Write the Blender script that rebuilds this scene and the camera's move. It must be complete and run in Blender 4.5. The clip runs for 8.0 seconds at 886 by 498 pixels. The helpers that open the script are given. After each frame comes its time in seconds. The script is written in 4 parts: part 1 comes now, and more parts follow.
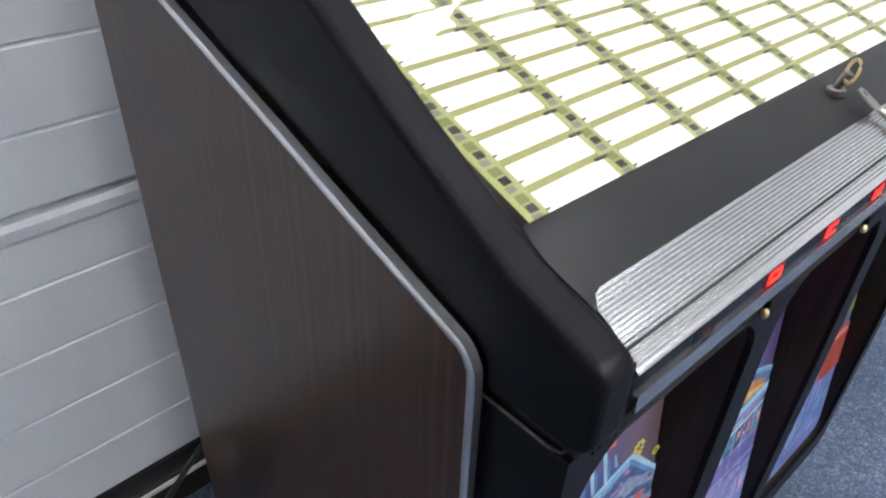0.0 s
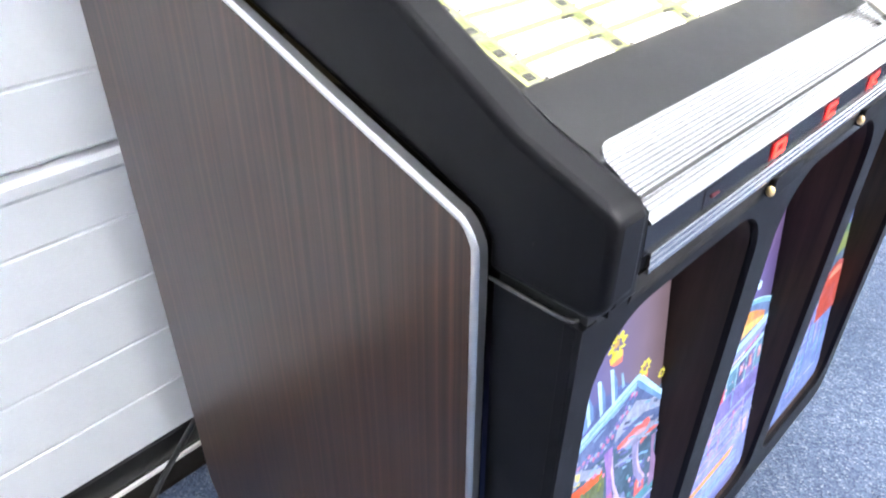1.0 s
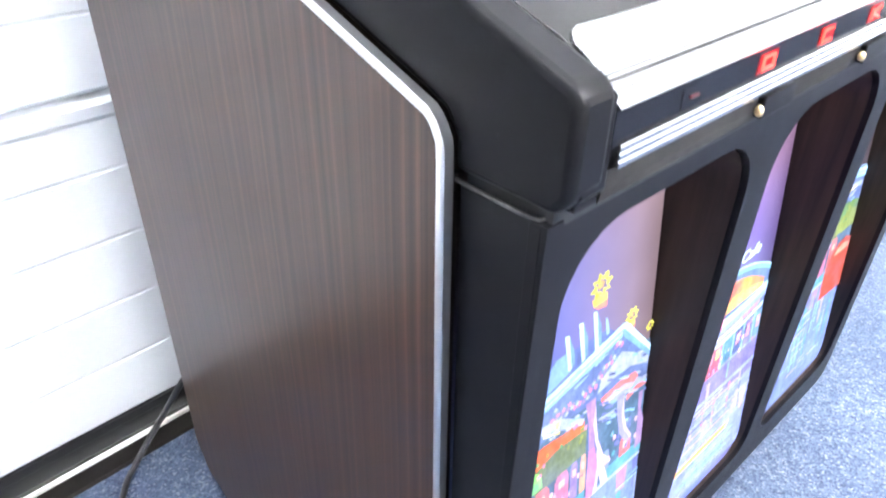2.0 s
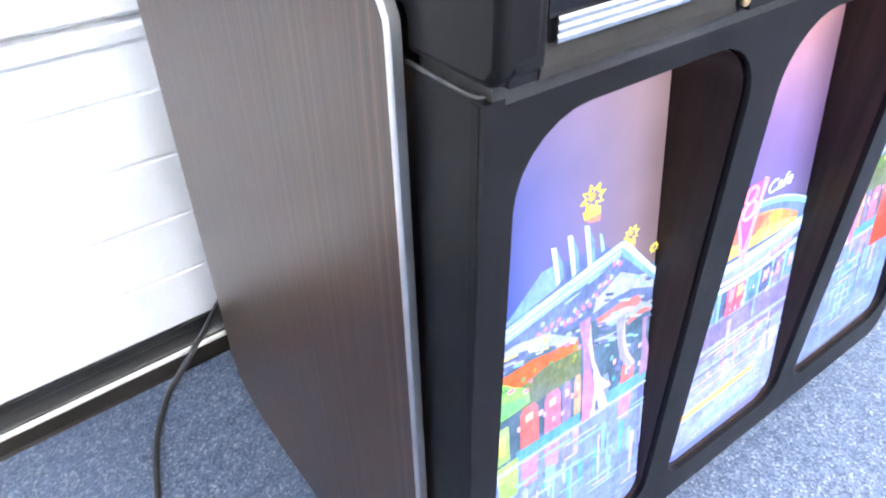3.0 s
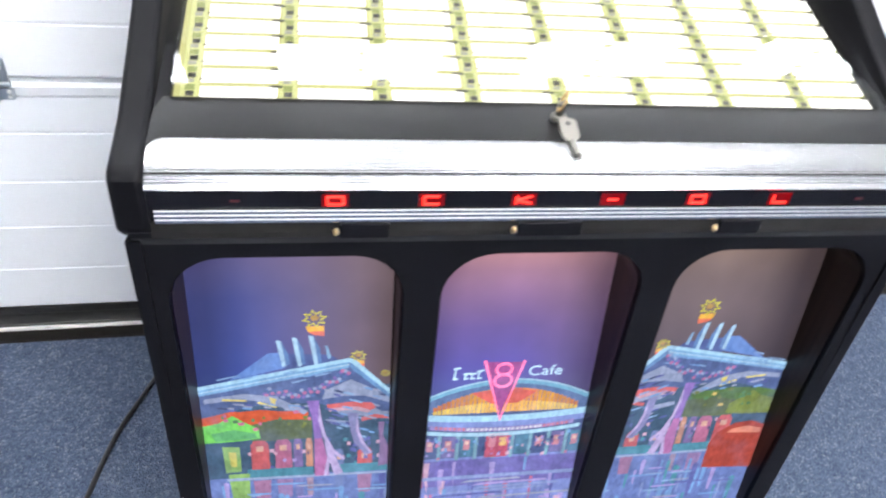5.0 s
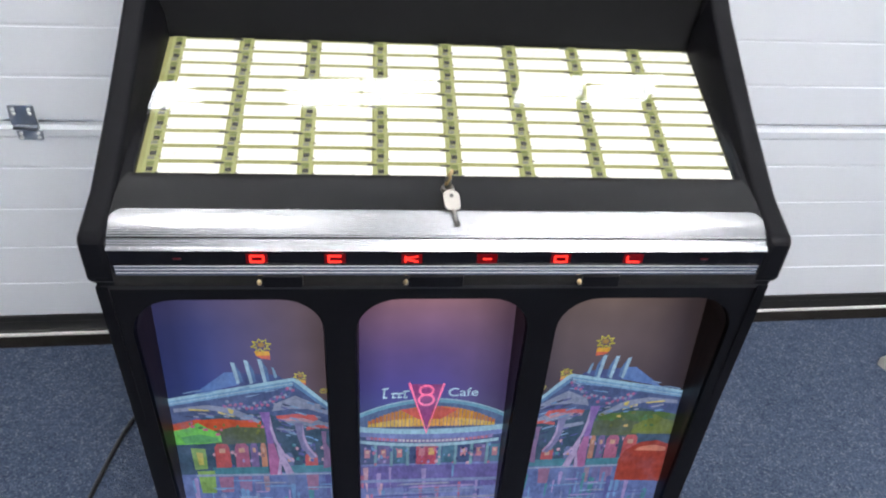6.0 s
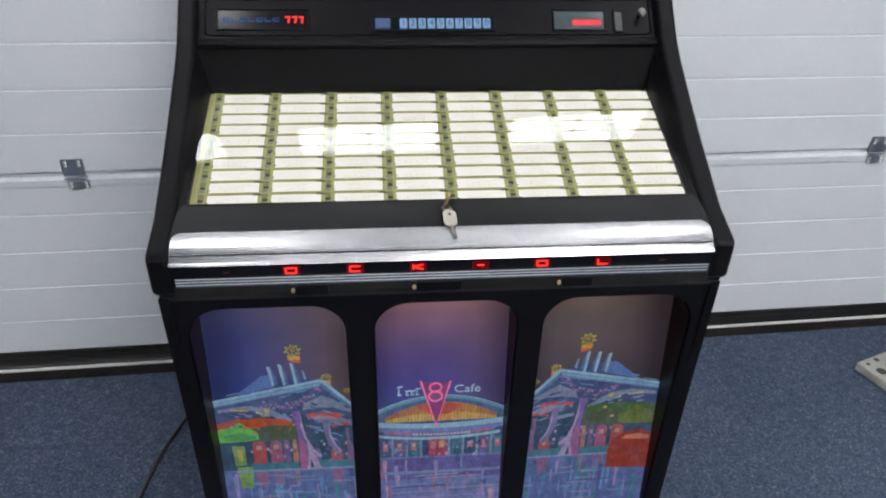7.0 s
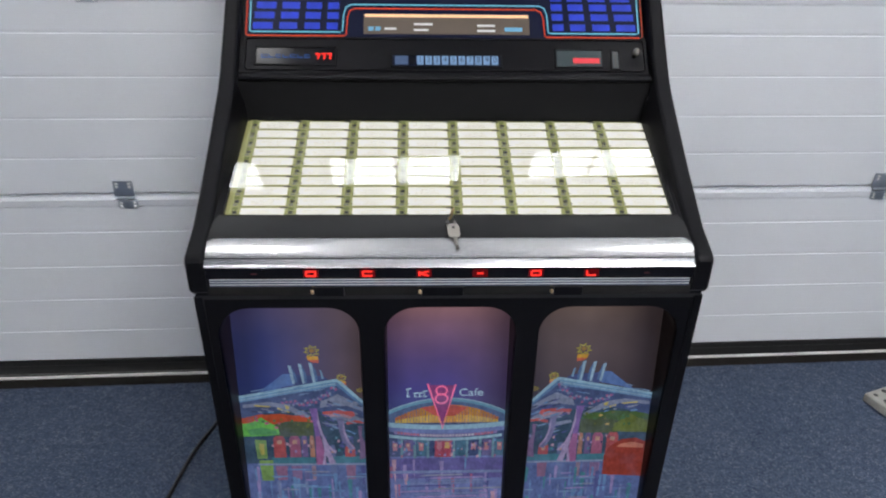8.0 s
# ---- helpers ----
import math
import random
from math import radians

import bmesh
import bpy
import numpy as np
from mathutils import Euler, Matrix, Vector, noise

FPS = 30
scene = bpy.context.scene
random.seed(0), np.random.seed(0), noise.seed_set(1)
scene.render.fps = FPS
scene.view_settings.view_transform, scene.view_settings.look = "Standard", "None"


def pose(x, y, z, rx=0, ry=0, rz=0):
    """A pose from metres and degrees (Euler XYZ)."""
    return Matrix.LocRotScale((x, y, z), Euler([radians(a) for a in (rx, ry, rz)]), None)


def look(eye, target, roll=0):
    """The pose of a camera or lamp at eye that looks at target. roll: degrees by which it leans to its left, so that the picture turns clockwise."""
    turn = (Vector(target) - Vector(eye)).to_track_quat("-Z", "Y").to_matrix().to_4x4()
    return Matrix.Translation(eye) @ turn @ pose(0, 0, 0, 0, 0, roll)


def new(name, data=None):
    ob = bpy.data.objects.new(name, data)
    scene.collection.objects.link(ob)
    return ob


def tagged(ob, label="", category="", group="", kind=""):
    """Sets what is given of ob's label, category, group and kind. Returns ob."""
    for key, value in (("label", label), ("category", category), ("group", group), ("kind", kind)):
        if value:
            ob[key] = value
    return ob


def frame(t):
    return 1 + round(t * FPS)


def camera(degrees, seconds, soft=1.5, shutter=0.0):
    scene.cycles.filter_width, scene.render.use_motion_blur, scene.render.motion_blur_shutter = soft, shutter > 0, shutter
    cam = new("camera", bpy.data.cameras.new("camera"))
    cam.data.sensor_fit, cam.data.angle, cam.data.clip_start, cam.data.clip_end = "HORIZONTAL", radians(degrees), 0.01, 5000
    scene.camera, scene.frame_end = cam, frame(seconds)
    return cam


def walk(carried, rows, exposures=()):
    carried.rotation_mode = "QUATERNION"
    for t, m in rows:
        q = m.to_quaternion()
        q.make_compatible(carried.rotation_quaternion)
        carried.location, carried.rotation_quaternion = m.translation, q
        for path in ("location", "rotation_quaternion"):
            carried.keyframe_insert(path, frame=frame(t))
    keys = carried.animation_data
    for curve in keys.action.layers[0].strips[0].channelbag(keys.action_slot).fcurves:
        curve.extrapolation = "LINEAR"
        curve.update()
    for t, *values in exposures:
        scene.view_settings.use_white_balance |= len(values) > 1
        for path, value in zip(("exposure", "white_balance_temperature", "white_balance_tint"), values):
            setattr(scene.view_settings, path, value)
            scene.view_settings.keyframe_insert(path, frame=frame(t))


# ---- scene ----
cam = camera(63.3, 8.0, 2.0, 0.5)
PATH = [
    (0, (-0.687, -0.143, 1.103), (0.446, 1.054, -0.031), 1.9),
    (0.5, (-0.702, -0.153, 1.064), (0.434, 1.061, -0.048), 0.1),
    (1, (-0.716, -0.16, 1.022), (0.463, 1.018, -0.084), -0.1),
    (1.5, (-0.72, -0.17, 0.994), (0.459, 1.024, -0.095), 0.5),
    (2, (-0.707, -0.196, 0.958), (0.448, 1.018, -0.135), 0.9),
    (2.2, (-0.701, -0.206, 0.943), (0.414, 1.024, -0.171), -0.3),
    (3.3, (-0.643, -0.292, 0.919), (0.22, 1.058, -0.277), 0.0),
    (3.5, (-0.628, -0.311, 0.935), (0.168, 1.077, -0.265), 1.2),
    (4, (-0.539, -0.403, 0.997), (0.054, 1.133, -0.138), 2.8),
    (4.5, (-0.42, -0.506, 1.086), (0.014, 1.067, -0.071), 4.4),
    (5, (-0.24, -0.597, 1.162), (0.079, 1.021, 0.03), 5.5),
    (5.2, (-0.183, -0.62, 1.195), (0.04, 0.992, 0.032), 4.3),
    (6.3, (-0.087, -0.761, 1.345), (0.079, 0.888, 0.225), 3.1),
    (6.5, (-0.097, -0.8, 1.354), (0.061, 0.871, 0.266), 1.7),
    (7, (-0.097, -0.893, 1.379), (0.068, 0.807, 0.338), 1.3),
    (7.5, (-0.073, -0.968, 1.39), (0.07, 0.765, 0.402), 1.8),
    (8, (-0.056, -1.027, 1.398), (0.013, 0.735, 0.455), 0.9),
]
EXPOSURES = [(0.0, 0.3), (0.5, 1.15), (1.0, 1.75), (1.5, 2.15), (2.2, 2.35), (3.5, 2.35), (4.0, 1.9), (4.5, 1.35), (5.2, 0.8), (6.3, -0.15), (8.0, -0.5)]
walk(cam, [(t, look(eye, target, roll)) for t, eye, target, roll in PATH], EXPOSURES)

# ---- world and light ----
world = bpy.data.worlds.new("world")
scene.world = world
world.use_nodes = True
sky = world.node_tree.nodes.new("ShaderNodeTexSky")
sky.sky_type, sky.sun_disc = "NISHITA", False
sky.sun_elevation, sky.sun_rotation = radians(35), radians(0)
world.node_tree.links.new(sky.outputs[0], world.node_tree.nodes["Background"].inputs[0])
world.node_tree.nodes["Background"].inputs[1].default_value = 0.1


# ---- materials ----
class Mat:
    """A node material under construction."""

    def __init__(self, name, color=(0.5, 0.5, 0.5), rough=0.5, metal=0.0, spec=0.5):
        self.m = bpy.data.materials.new(name)
        self.m.use_nodes = True
        self.t = self.m.node_tree
        self.b = self.t.nodes["Principled BSDF"]
        self.b.inputs["Base Color"].default_value = (*color, 1)
        self.b.inputs["Roughness"].default_value = rough
        self.b.inputs["Metallic"].default_value = metal
        self.b.inputs["Specular IOR Level"].default_value = spec

    def node(self, kind, **values):
        n = self.t.nodes.new(kind)
        for k, v in values.items():
            n.inputs[k.replace("_", " ")].default_value = v
        return n

    def link(self, a, b):
        self.t.links.new(a, b)

    def coords(self, scale=(1, 1, 1), turn=(0, 0, 0)):
        c = self.t.nodes.new("ShaderNodeTexCoord")
        p = self.t.nodes.new("ShaderNodeMapping")
        p.inputs["Scale"].default_value = scale
        p.inputs["Rotation"].default_value = turn
        self.link(c.outputs["Object"], p.inputs[0])
        return p.outputs[0]

    def noise(self, scale, detail=4, rough=0.55, stretch=(1, 1, 1)):
        n = self.node("ShaderNodeTexNoise", Scale=scale, Detail=detail, Roughness=rough)
        self.link(self.coords(stretch), n.inputs["Vector"])
        return n.outputs["Fac"]

    def ramp(self, fac, stops):
        r = self.t.nodes.new("ShaderNodeValToRGB")
        e = r.color_ramp.elements
        while len(e) < len(stops):
            e.new(0.5)
        for k, (p, c) in zip(e, stops):
            k.position, k.color = p, (*c, 1)
        self.link(fac, r.inputs[0])
        return r.outputs[0]

    def mix(self, fac, a, b, mode="MIX"):
        n = self.t.nodes.new("ShaderNodeMix")
        n.data_type, n.blend_type = "RGBA", mode
        for v, i in ((fac, 0), (a, 6), (b, 7)):
            if isinstance(v, (int, float)):
                n.inputs[i].default_value = v
            elif isinstance(v, tuple):
                n.inputs[i].default_value = (*v, 1)
            else:
                self.link(v, n.inputs[i])
        return n.outputs[2]

    def color(self, out):
        self.link(out, self.b.inputs["Base Color"])
        return self

    def rough(self, fac, lo, hi):
        r = self.t.nodes.new("ShaderNodeMapRange")
        r.inputs["To Min"].default_value, r.inputs["To Max"].default_value = lo, hi
        self.link(fac, r.inputs[0])
        self.link(r.outputs[0], self.b.inputs["Roughness"])
        return self

    def bump(self, fac, strength=0.2, distance=0.001):
        n = self.node("ShaderNodeBump", Strength=strength, Distance=distance)
        self.link(fac, n.inputs["Height"])
        self.link(n.outputs[0], self.b.inputs["Normal"])
        return self

    def glow(self, color, strength):
        if isinstance(color, tuple):
            self.b.inputs["Emission Color"].default_value = (*color, 1)
        else:
            self.link(color, self.b.inputs["Emission Color"])
        self.b.inputs["Emission Strength"].default_value = strength
        return self


def black_plastic():
    m = Mat("black_plastic", (0.016, 0.016, 0.018), 0.42, 0, 0.095)
    big = m.noise(9, 5)
    tone = m.mix(big, (0.003, 0.003, 0.004), (0.0068, 0.0066, 0.0082))
    scuff = m.ramp(m.noise(120, 6, 0.75), [(0.66, (0, 0, 0)), (0.76, (0.6, 0.6, 0.6))])
    m.color(m.mix(scuff, tone, (0.045, 0.043, 0.042)))
    m.rough(m.noise(23, 6, 0.7), 0.30, 0.5)
    return m.bump(m.noise(900, 2), 0.25, 0.0004).m


def worn_edge():
    m = Mat("worn_edge", (0.2, 0.19, 0.18), 0.45)
    wear = m.noise(55, 6, 0.75)
    m.color(m.ramp(wear, [(0.38, (0.015, 0.015, 0.016)), (0.6, (0.08, 0.078, 0.075)), (0.75, (0.2, 0.19, 0.18))]))
    return m.m


def wood_laminate():
    m = Mat("wood_laminate", (0.06, 0.035, 0.025), 0.36, 0, 0.32)
    xyz = m.t.nodes.new("ShaderNodeSeparateXYZ")
    m.link(m.coords(), xyz.inputs[0])
    drift = m.node("ShaderNodeTexNoise", Scale=5.0, Detail=2.0)
    m.link(m.coords((1, 1, 0.5)), drift.inputs["Vector"])

    def stripes(per_metre, wander, detail):
        """Grain lines that run up the board and wander a little."""
        a = m.t.nodes.new("ShaderNodeMath")
        a.operation = "MULTIPLY_ADD"
        a.inputs[1].default_value = wander
        m.link(drift.outputs["Fac"], a.inputs[0])
        m.link(xyz.outputs["Y"], a.inputs[2])
        n = m.t.nodes.new("ShaderNodeTexNoise")
        n.noise_dimensions = "1D"
        n.inputs["Scale"].default_value, n.inputs["Detail"].default_value = per_metre, detail
        m.link(a.outputs[0], n.inputs["W"])
        return n.outputs["Fac"]

    grain = stripes(120, 0.022, 3)
    fine = stripes(520, 0.016, 1)
    base = m.ramp(grain, [(0.25, (0.019, 0.0102, 0.0078)), (0.46, (0.031, 0.0164, 0.0118)), (0.60, (0.043, 0.0222, 0.0152)), (0.8, (0.068, 0.0345, 0.0225))])
    dark = m.ramp(fine, [(0.3, (0.80, 0.79, 0.79)), (0.5, (1, 1, 1)), (0.72, (1.15, 1.14, 1.12))])
    m.color(m.mix(0.8, base, dark, "MULTIPLY"))
    m.rough(m.noise(3, 2), 0.26, 0.31)
    return m.m


def dark_reveal():
    m = Mat("dark_reveal", (0.02, 0.012, 0.010), 0.42, 0, 0.2)
    m.color(m.ramp(m.noise(18, 5, 0.6, (4, 4, 0.3)), [(0.3, (0.010, 0.0060, 0.0050)), (0.7, (0.030, 0.0175, 0.0130))]))
    return m.m


def brushed(name, color, rough, along=(0.4, 60, 60)):
    m = Mat(name, color, rough, 1.0)
    n = m.noise(14, 4, 0.6, along)
    m.rough(n, rough * 0.75, rough * 1.3)
    low = tuple(c * 0.82 for c in color)
    m.color(m.mix(m.noise(6, 4), low, color))
    return m.bump(n, 0.06, 0.0005).m


def door_paint():
    m = Mat("door_paint", (0.72, 0.735, 0.76), 0.42)
    grain = m.noise(40, 6, 0.65, (0.35, 3, 3))
    blot = m.noise(2.2, 4)
    m.color(m.mix(blot, (0.67, 0.69, 0.725), (0.745, 0.76, 0.785)))
    m.rough(grain, 0.36, 0.55)
    return m.bump(grain, 0.35, 0.0009).m


def carpet():
    m = Mat("blue_carpet", (0.06, 0.09, 0.16), 0.95, 0, 0.15)
    v = m.node("ShaderNodeTexVoronoi", Scale=300.0, Randomness=1.0)
    m.link(m.coords(), v.inputs["Vector"])
    grey = m.t.nodes.new("ShaderNodeSeparateColor")
    m.link(v.outputs["Color"], grey.inputs[0])
    fibre = m.ramp(grey.outputs[0], [(0.0, (0.050, 0.066, 0.106)), (0.35, (0.070, 0.094, 0.149)), (0.62, (0.086, 0.115, 0.174)), (0.86, (0.113, 0.143, 0.203)), (0.97, (0.18, 0.205, 0.25))])
    clump = m.noise(42, 5, 0.7)
    tone = m.ramp(clump, [(0.3, (0.55, 0.58, 0.64)), (0.7, (1.05, 1.03, 1.0))])
    wide = m.ramp(m.noise(3.0, 3), [(0.3, (0.86, 0.88, 0.9)), (0.7, (1.08, 1.06, 1.04))])
    m.color(m.mix(1.0, m.mix(1.0, fibre, tone, "MULTIPLY"), wide, "MULTIPLY"))
    mixed = m.mix(0.5, v.outputs["Distance"], clump)
    return m.bump(mixed, 0.9, 0.004).m


def plain(name, color, rough=0.6, vary=0.12, scale=6, metal=0.0, bump=0.0, spec=0.5):
    m = Mat(name, color, rough, metal, spec)
    n = m.noise(scale, 5, 0.6)
    m.color(m.mix(n, tuple(c * (1 - vary) for c in color), tuple(min(1, c * (1 + vary)) for c in color)))
    m.rough(m.noise(scale * 4, 4), rough * 0.85, min(1, rough * 1.15))
    if bump:
        m.bump(m.noise(scale * 30, 3), bump, 0.001)
    return m.m


BACKLIGHT = 0.45


def lit(name, color, strength, vary=0.1, scale=60):
    """A printed or moulded sheet with a lamp behind it."""
    m = Mat(name, tuple(c * 0.2 for c in color), 0.4, 0, 0.12)
    n = m.noise(scale, 4, 0.6)
    m.glow(m.mix(n, tuple(c * (1 - vary) for c in color), tuple(c * (1 + vary) for c in color)), strength)
    return m.m


def lit_art(name, color, strength, vary):
    """Backlit print: brush-like mottling at two scales and a bluish haze."""
    m = Mat(name, tuple(c * 0.06 for c in color), 0.5, 0, 0.08)
    coarse = m.ramp(m.noise(38, 5, 0.65), [(0.3, (1 - vary,) * 3), (0.7, (1 + vary,) * 3)])
    fine = m.ramp(m.noise(190, 4, 0.7, (1, 1, 0.45)), [(0.3, (0.72, 0.72, 0.76)), (0.5, (1, 1, 1)), (0.72, (1.3, 1.28, 1.26))])
    haze = m.ramp(m.noise(24, 4, 0.6), [(0.45, (0, 0, 0)), (0.75, (0.26, 0.26, 0.26))])
    tone = m.mix(1.0, m.mix(1.0, color, coarse, "MULTIPLY"), fine, "MULTIPLY")
    m.glow(m.mix(haze, tone, (0.30, 0.38, 0.66)), strength)
    return m.m


def lit_sky(name, stops, side, z0=0.44, z1=0.74):
    """The backlit night sky of a picture: colours up the sheet, and a tint across it."""
    m = Mat(name, (0.012, 0.012, 0.018), 0.5, 0, 0.08)
    xyz = m.t.nodes.new("ShaderNodeSeparateXYZ")
    m.link(m.coords(), xyz.inputs[0])
    up = m.t.nodes.new("ShaderNodeMapRange")
    up.inputs["From Min"].default_value, up.inputs["From Max"].default_value = z0, z1
    m.link(xyz.outputs["Z"], up.inputs[0])
    across = m.t.nodes.new("ShaderNodeMapRange")
    across.inputs["From Min"].default_value, across.inputs["From Max"].default_value = side[0], side[1]
    m.link(xyz.outputs["X"], across.inputs[0])
    tint = m.mix(across.outputs[0], m.ramp(up.outputs[0], stops), side[2])
    cloud = m.ramp(m.noise(9, 3), [(0.3, (0.86, 0.86, 0.86)), (0.7, (1.1, 1.1, 1.1))])
    # backlight of a tube behind the middle, painted in: dimmer towards the sides
    off = m.t.nodes.new("ShaderNodeMapRange")
    off.inputs["From Min"].default_value, off.inputs["From Max"].default_value = side[3] - 0.115, side[3] + 0.115
    off.inputs["To Min"].default_value, off.inputs["To Max"].default_value = -1, 1
    m.link(xyz.outputs["X"], off.inputs[0])
    sq = m.t.nodes.new("ShaderNodeMath")
    sq.operation = "ABSOLUTE"
    m.link(off.outputs[0], sq.inputs[0])
    fade = m.ramp(sq.outputs[0], [(0.0, (1.12, 1.12, 1.12)), (0.55, (1, 1, 1)), (1.0, (0.45, 0.45, 0.5))])
    m.glow(m.mix(1.0, m.mix(1.0, tint, cloud, "MULTIPLY"), fade, "MULTIPLY"), BACKLIGHT)
    return m.m


def glass(name, rough=0.02, tint=(1, 1, 1)):
    """Clear flat pane: lets light straight through and mirrors at its face."""
    m = bpy.data.materials.new(name)
    m.use_nodes = True
    t = m.node_tree
    t.nodes.remove(t.nodes["Principled BSDF"])
    clear, shine, both, f = (t.nodes.new(k) for k in ("ShaderNodeBsdfTransparent", "ShaderNodeBsdfGlossy", "ShaderNodeMixShader", "ShaderNodeFresnel"))
    clear.inputs[0].default_value = (*tint, 1)
    shine.inputs["Roughness"].default_value = rough
    f.inputs[0].default_value = 1.5
    t.links.new(f.outputs[0], both.inputs[0])
    t.links.new(clear.outputs[0], both.inputs[1])
    t.links.new(shine.outputs[0], both.inputs[2])
    t.links.new(both.outputs[0], t.nodes["Material Output"].inputs[0])
    return m


# Copy of the black plastic with raised gloss, putting sheen on the deck only.
BLACK_SHEEN = plain("black_plastic_sheen", (0.0062, 0.006, 0.0068), 0.36, 0.35, 16, 0, 0.1, 0.24)
BLACK, EDGE, WOOD, REVEAL = black_plastic(), worn_edge(), wood_laminate(), dark_reveal()
TRIM = brushed("aluminium_trim", (0.72, 0.72, 0.73), 0.3, (60, 0.5, 0.5))
CHROME = brushed("ribbed_chrome", (0.66, 0.66, 0.67), 0.22)
STEEL = brushed("zinc_steel", (0.55, 0.58, 0.62), 0.32, (1, 1, 1))
BRASS = brushed("brass", (0.8, 0.58, 0.30), 0.35, (1, 1, 1))
KEYMETAL = brushed("key_metal", (0.27, 0.255, 0.23), 0.34, (1, 1, 1))
PAINT, CARPET = door_paint(), carpet()
RUBBER = plain("black_rubber", (0.012, 0.012, 0.013), 0.6, 0.3, 14, 0, 0.3)
SILL = plain("dark_threshold", (0.014, 0.012, 0.011), 0.8, 0.5, 20, 0, 0.3, 0.12)
ALU = plain("threshold_strip", (0.82, 0.81, 0.78), 0.35, 0.15, 12)
CABLE = plain("cable_rubber", (0.015, 0.015, 0.016), 0.45, 0.2, 30)
WALL = plain("wall_paint", (0.78, 0.78, 0.77), 0.8, 0.05, 3, 0, 0.1)
CEIL = plain("ceiling_tile", (0.82, 0.82, 0.81), 0.9, 0.04, 30, 0, 0.2)
WHITE = plain("white_enamel", (0.75, 0.75, 0.74), 0.4, 0.03)
DIFFUSER = lit("lamp_diffuser", (0.985, 0.98, 1.0), 34.0, 0.02, 4)
GLASS = glass("clear_glass", 0.015)
CLEAR = bpy.data.materials.new("clear_core")
CLEAR.use_nodes = True
CLEAR.node_tree.nodes.remove(CLEAR.node_tree.nodes["Principled BSDF"])
CLEAR.node_tree.links.new(CLEAR.node_tree.nodes.new("ShaderNodeBsdfTransparent").outputs[0], CLEAR.node_tree.nodes["Material Output"].inputs[0])
NIGHT = plain("dark_lens", (0.005, 0.005, 0.007), 0.14, 0.2, 10, 0, 0, 0.15)
CARD = lit("title_card", (1.0, 0.985, 0.91), 0.95, 0.06, 160)
OLIVE = lit("title_holder_olive", (0.51, 0.51, 0.21), 0.49, 0.22, 40)
LIME = lit("number_strip_lime", (0.58, 0.60, 0.26), 0.54, 0.25, 30)
INK = plain("print_ink", (0.03, 0.03, 0.028), 0.5)
PALEINK = lit("faded_print", (0.82, 0.81, 0.75), 0.72, 0.15, 300)
OLIVEINK = lit("olive_print", (0.30, 0.35, 0.13), 0.5, 0.3, 200)
GREYINK = lit("grey_print", (0.36, 0.36, 0.3), 0.5, 0.3, 200)
LED = lit("red_led", (1.0, 0.03, 0.02), 2.4, 0.1)
LED_DIM = lit("dim_led", (0.2, 0.006, 0.01), 0.06, 0.2)
LED_BACK = lit("red_led_glow", (0.4, 0.0, 0.005), 0.13, 0.2)
KEYCAP = lit("key_cap", (0.25, 0.42, 0.68), 0.75, 0.15, 80)
KEYCAP_DIM = lit("key_cap_dim", (0.1, 0.16, 0.3), 0.6, 0.2, 80)
KEYINK = plain("key_ink", (0.02, 0.05, 0.12), 0.5)
BADGE_BLUE = lit("badge_blue", (0.03, 0.1, 0.35), 0.7, 0.2)
CYAN = lit("neon_cyan", (0.22, 0.68, 0.9), 0.85, 0.15, 25)
RED = lit("neon_red", (0.95, 0.09, 0.03), 0.75, 0.2, 25)
COBALT = lit("cobalt_tile", (0.035, 0.075, 0.72), 0.75, 0.6, 26)
NAVY = lit("navy_ground", (0.004, 0.008, 0.04), 0.6, 0.3, 20)
AMBER = lit("amber_strip", (1.0, 0.62, 0.35), 1.3, 0.2, 30)
BROWNGLASS = lit("display_ground", (0.2, 0.16, 0.13), 0.6, 0.25, 20)
CYANTEXT = lit("display_blue", (0.2, 0.5, 0.75), 0.8, 0.2)
WHITETEXT = lit("display_white", (0.9, 0.9, 0.9), 0.8, 0.2)


# ---- mesh helpers ----
def part(name, bm, material, parent=None, label="", smooth=0.0, bevel=0.0, segments=2):
    """One mesh object from a bmesh, under a thing or a part."""
    bmesh.ops.recalc_face_normals(bm, faces=bm.faces[:])
    me = bpy.data.meshes.new(name)
    bm.to_mesh(me)
    bm.free()
    for m in material if isinstance(material, (list, tuple)) else [material]:
        me.materials.append(m)
    ob = new(name, me)
    ob.parent = parent
    if label:
        ob["label"] = label
    if smooth:
        me.polygons.foreach_set("use_smooth", [True] * len(me.polygons))
        me.set_sharp_from_angle(angle=radians(smooth))
    if bevel:
        b = ob.modifiers.new("bevel", "BEVEL")
        b.width, b.segments, b.limit_method, b.angle_limit = bevel, segments, "ANGLE", radians(35)
        b.harden_normals = False
        me.polygons.foreach_set("use_smooth", [True] * len(me.polygons))
        me.set_sharp_from_angle(angle=radians(smooth or 30))
    return ob


def empty(name, label, category, group="", kind="", at=(0, 0, 0)):
    ob = new(name)
    ob.location = at
    return tagged(ob, label, category, group, kind)


def add_box(bm, x0, x1, y0, y1, z0, z1, mat=0, m=None):
    vs = [bm.verts.new((m or Matrix()) @ Vector((x, y, z))) for x in (x0, x1) for y in (y0, y1) for z in (z0, z1)]
    for q in ((0, 1, 3, 2), (4, 6, 7, 5), (0, 4, 5, 1), (2, 3, 7, 6), (0, 2, 6, 4), (1, 5, 7, 3)):
        bm.faces.new([vs[i] for i in q]).material_index = mat
    return bm


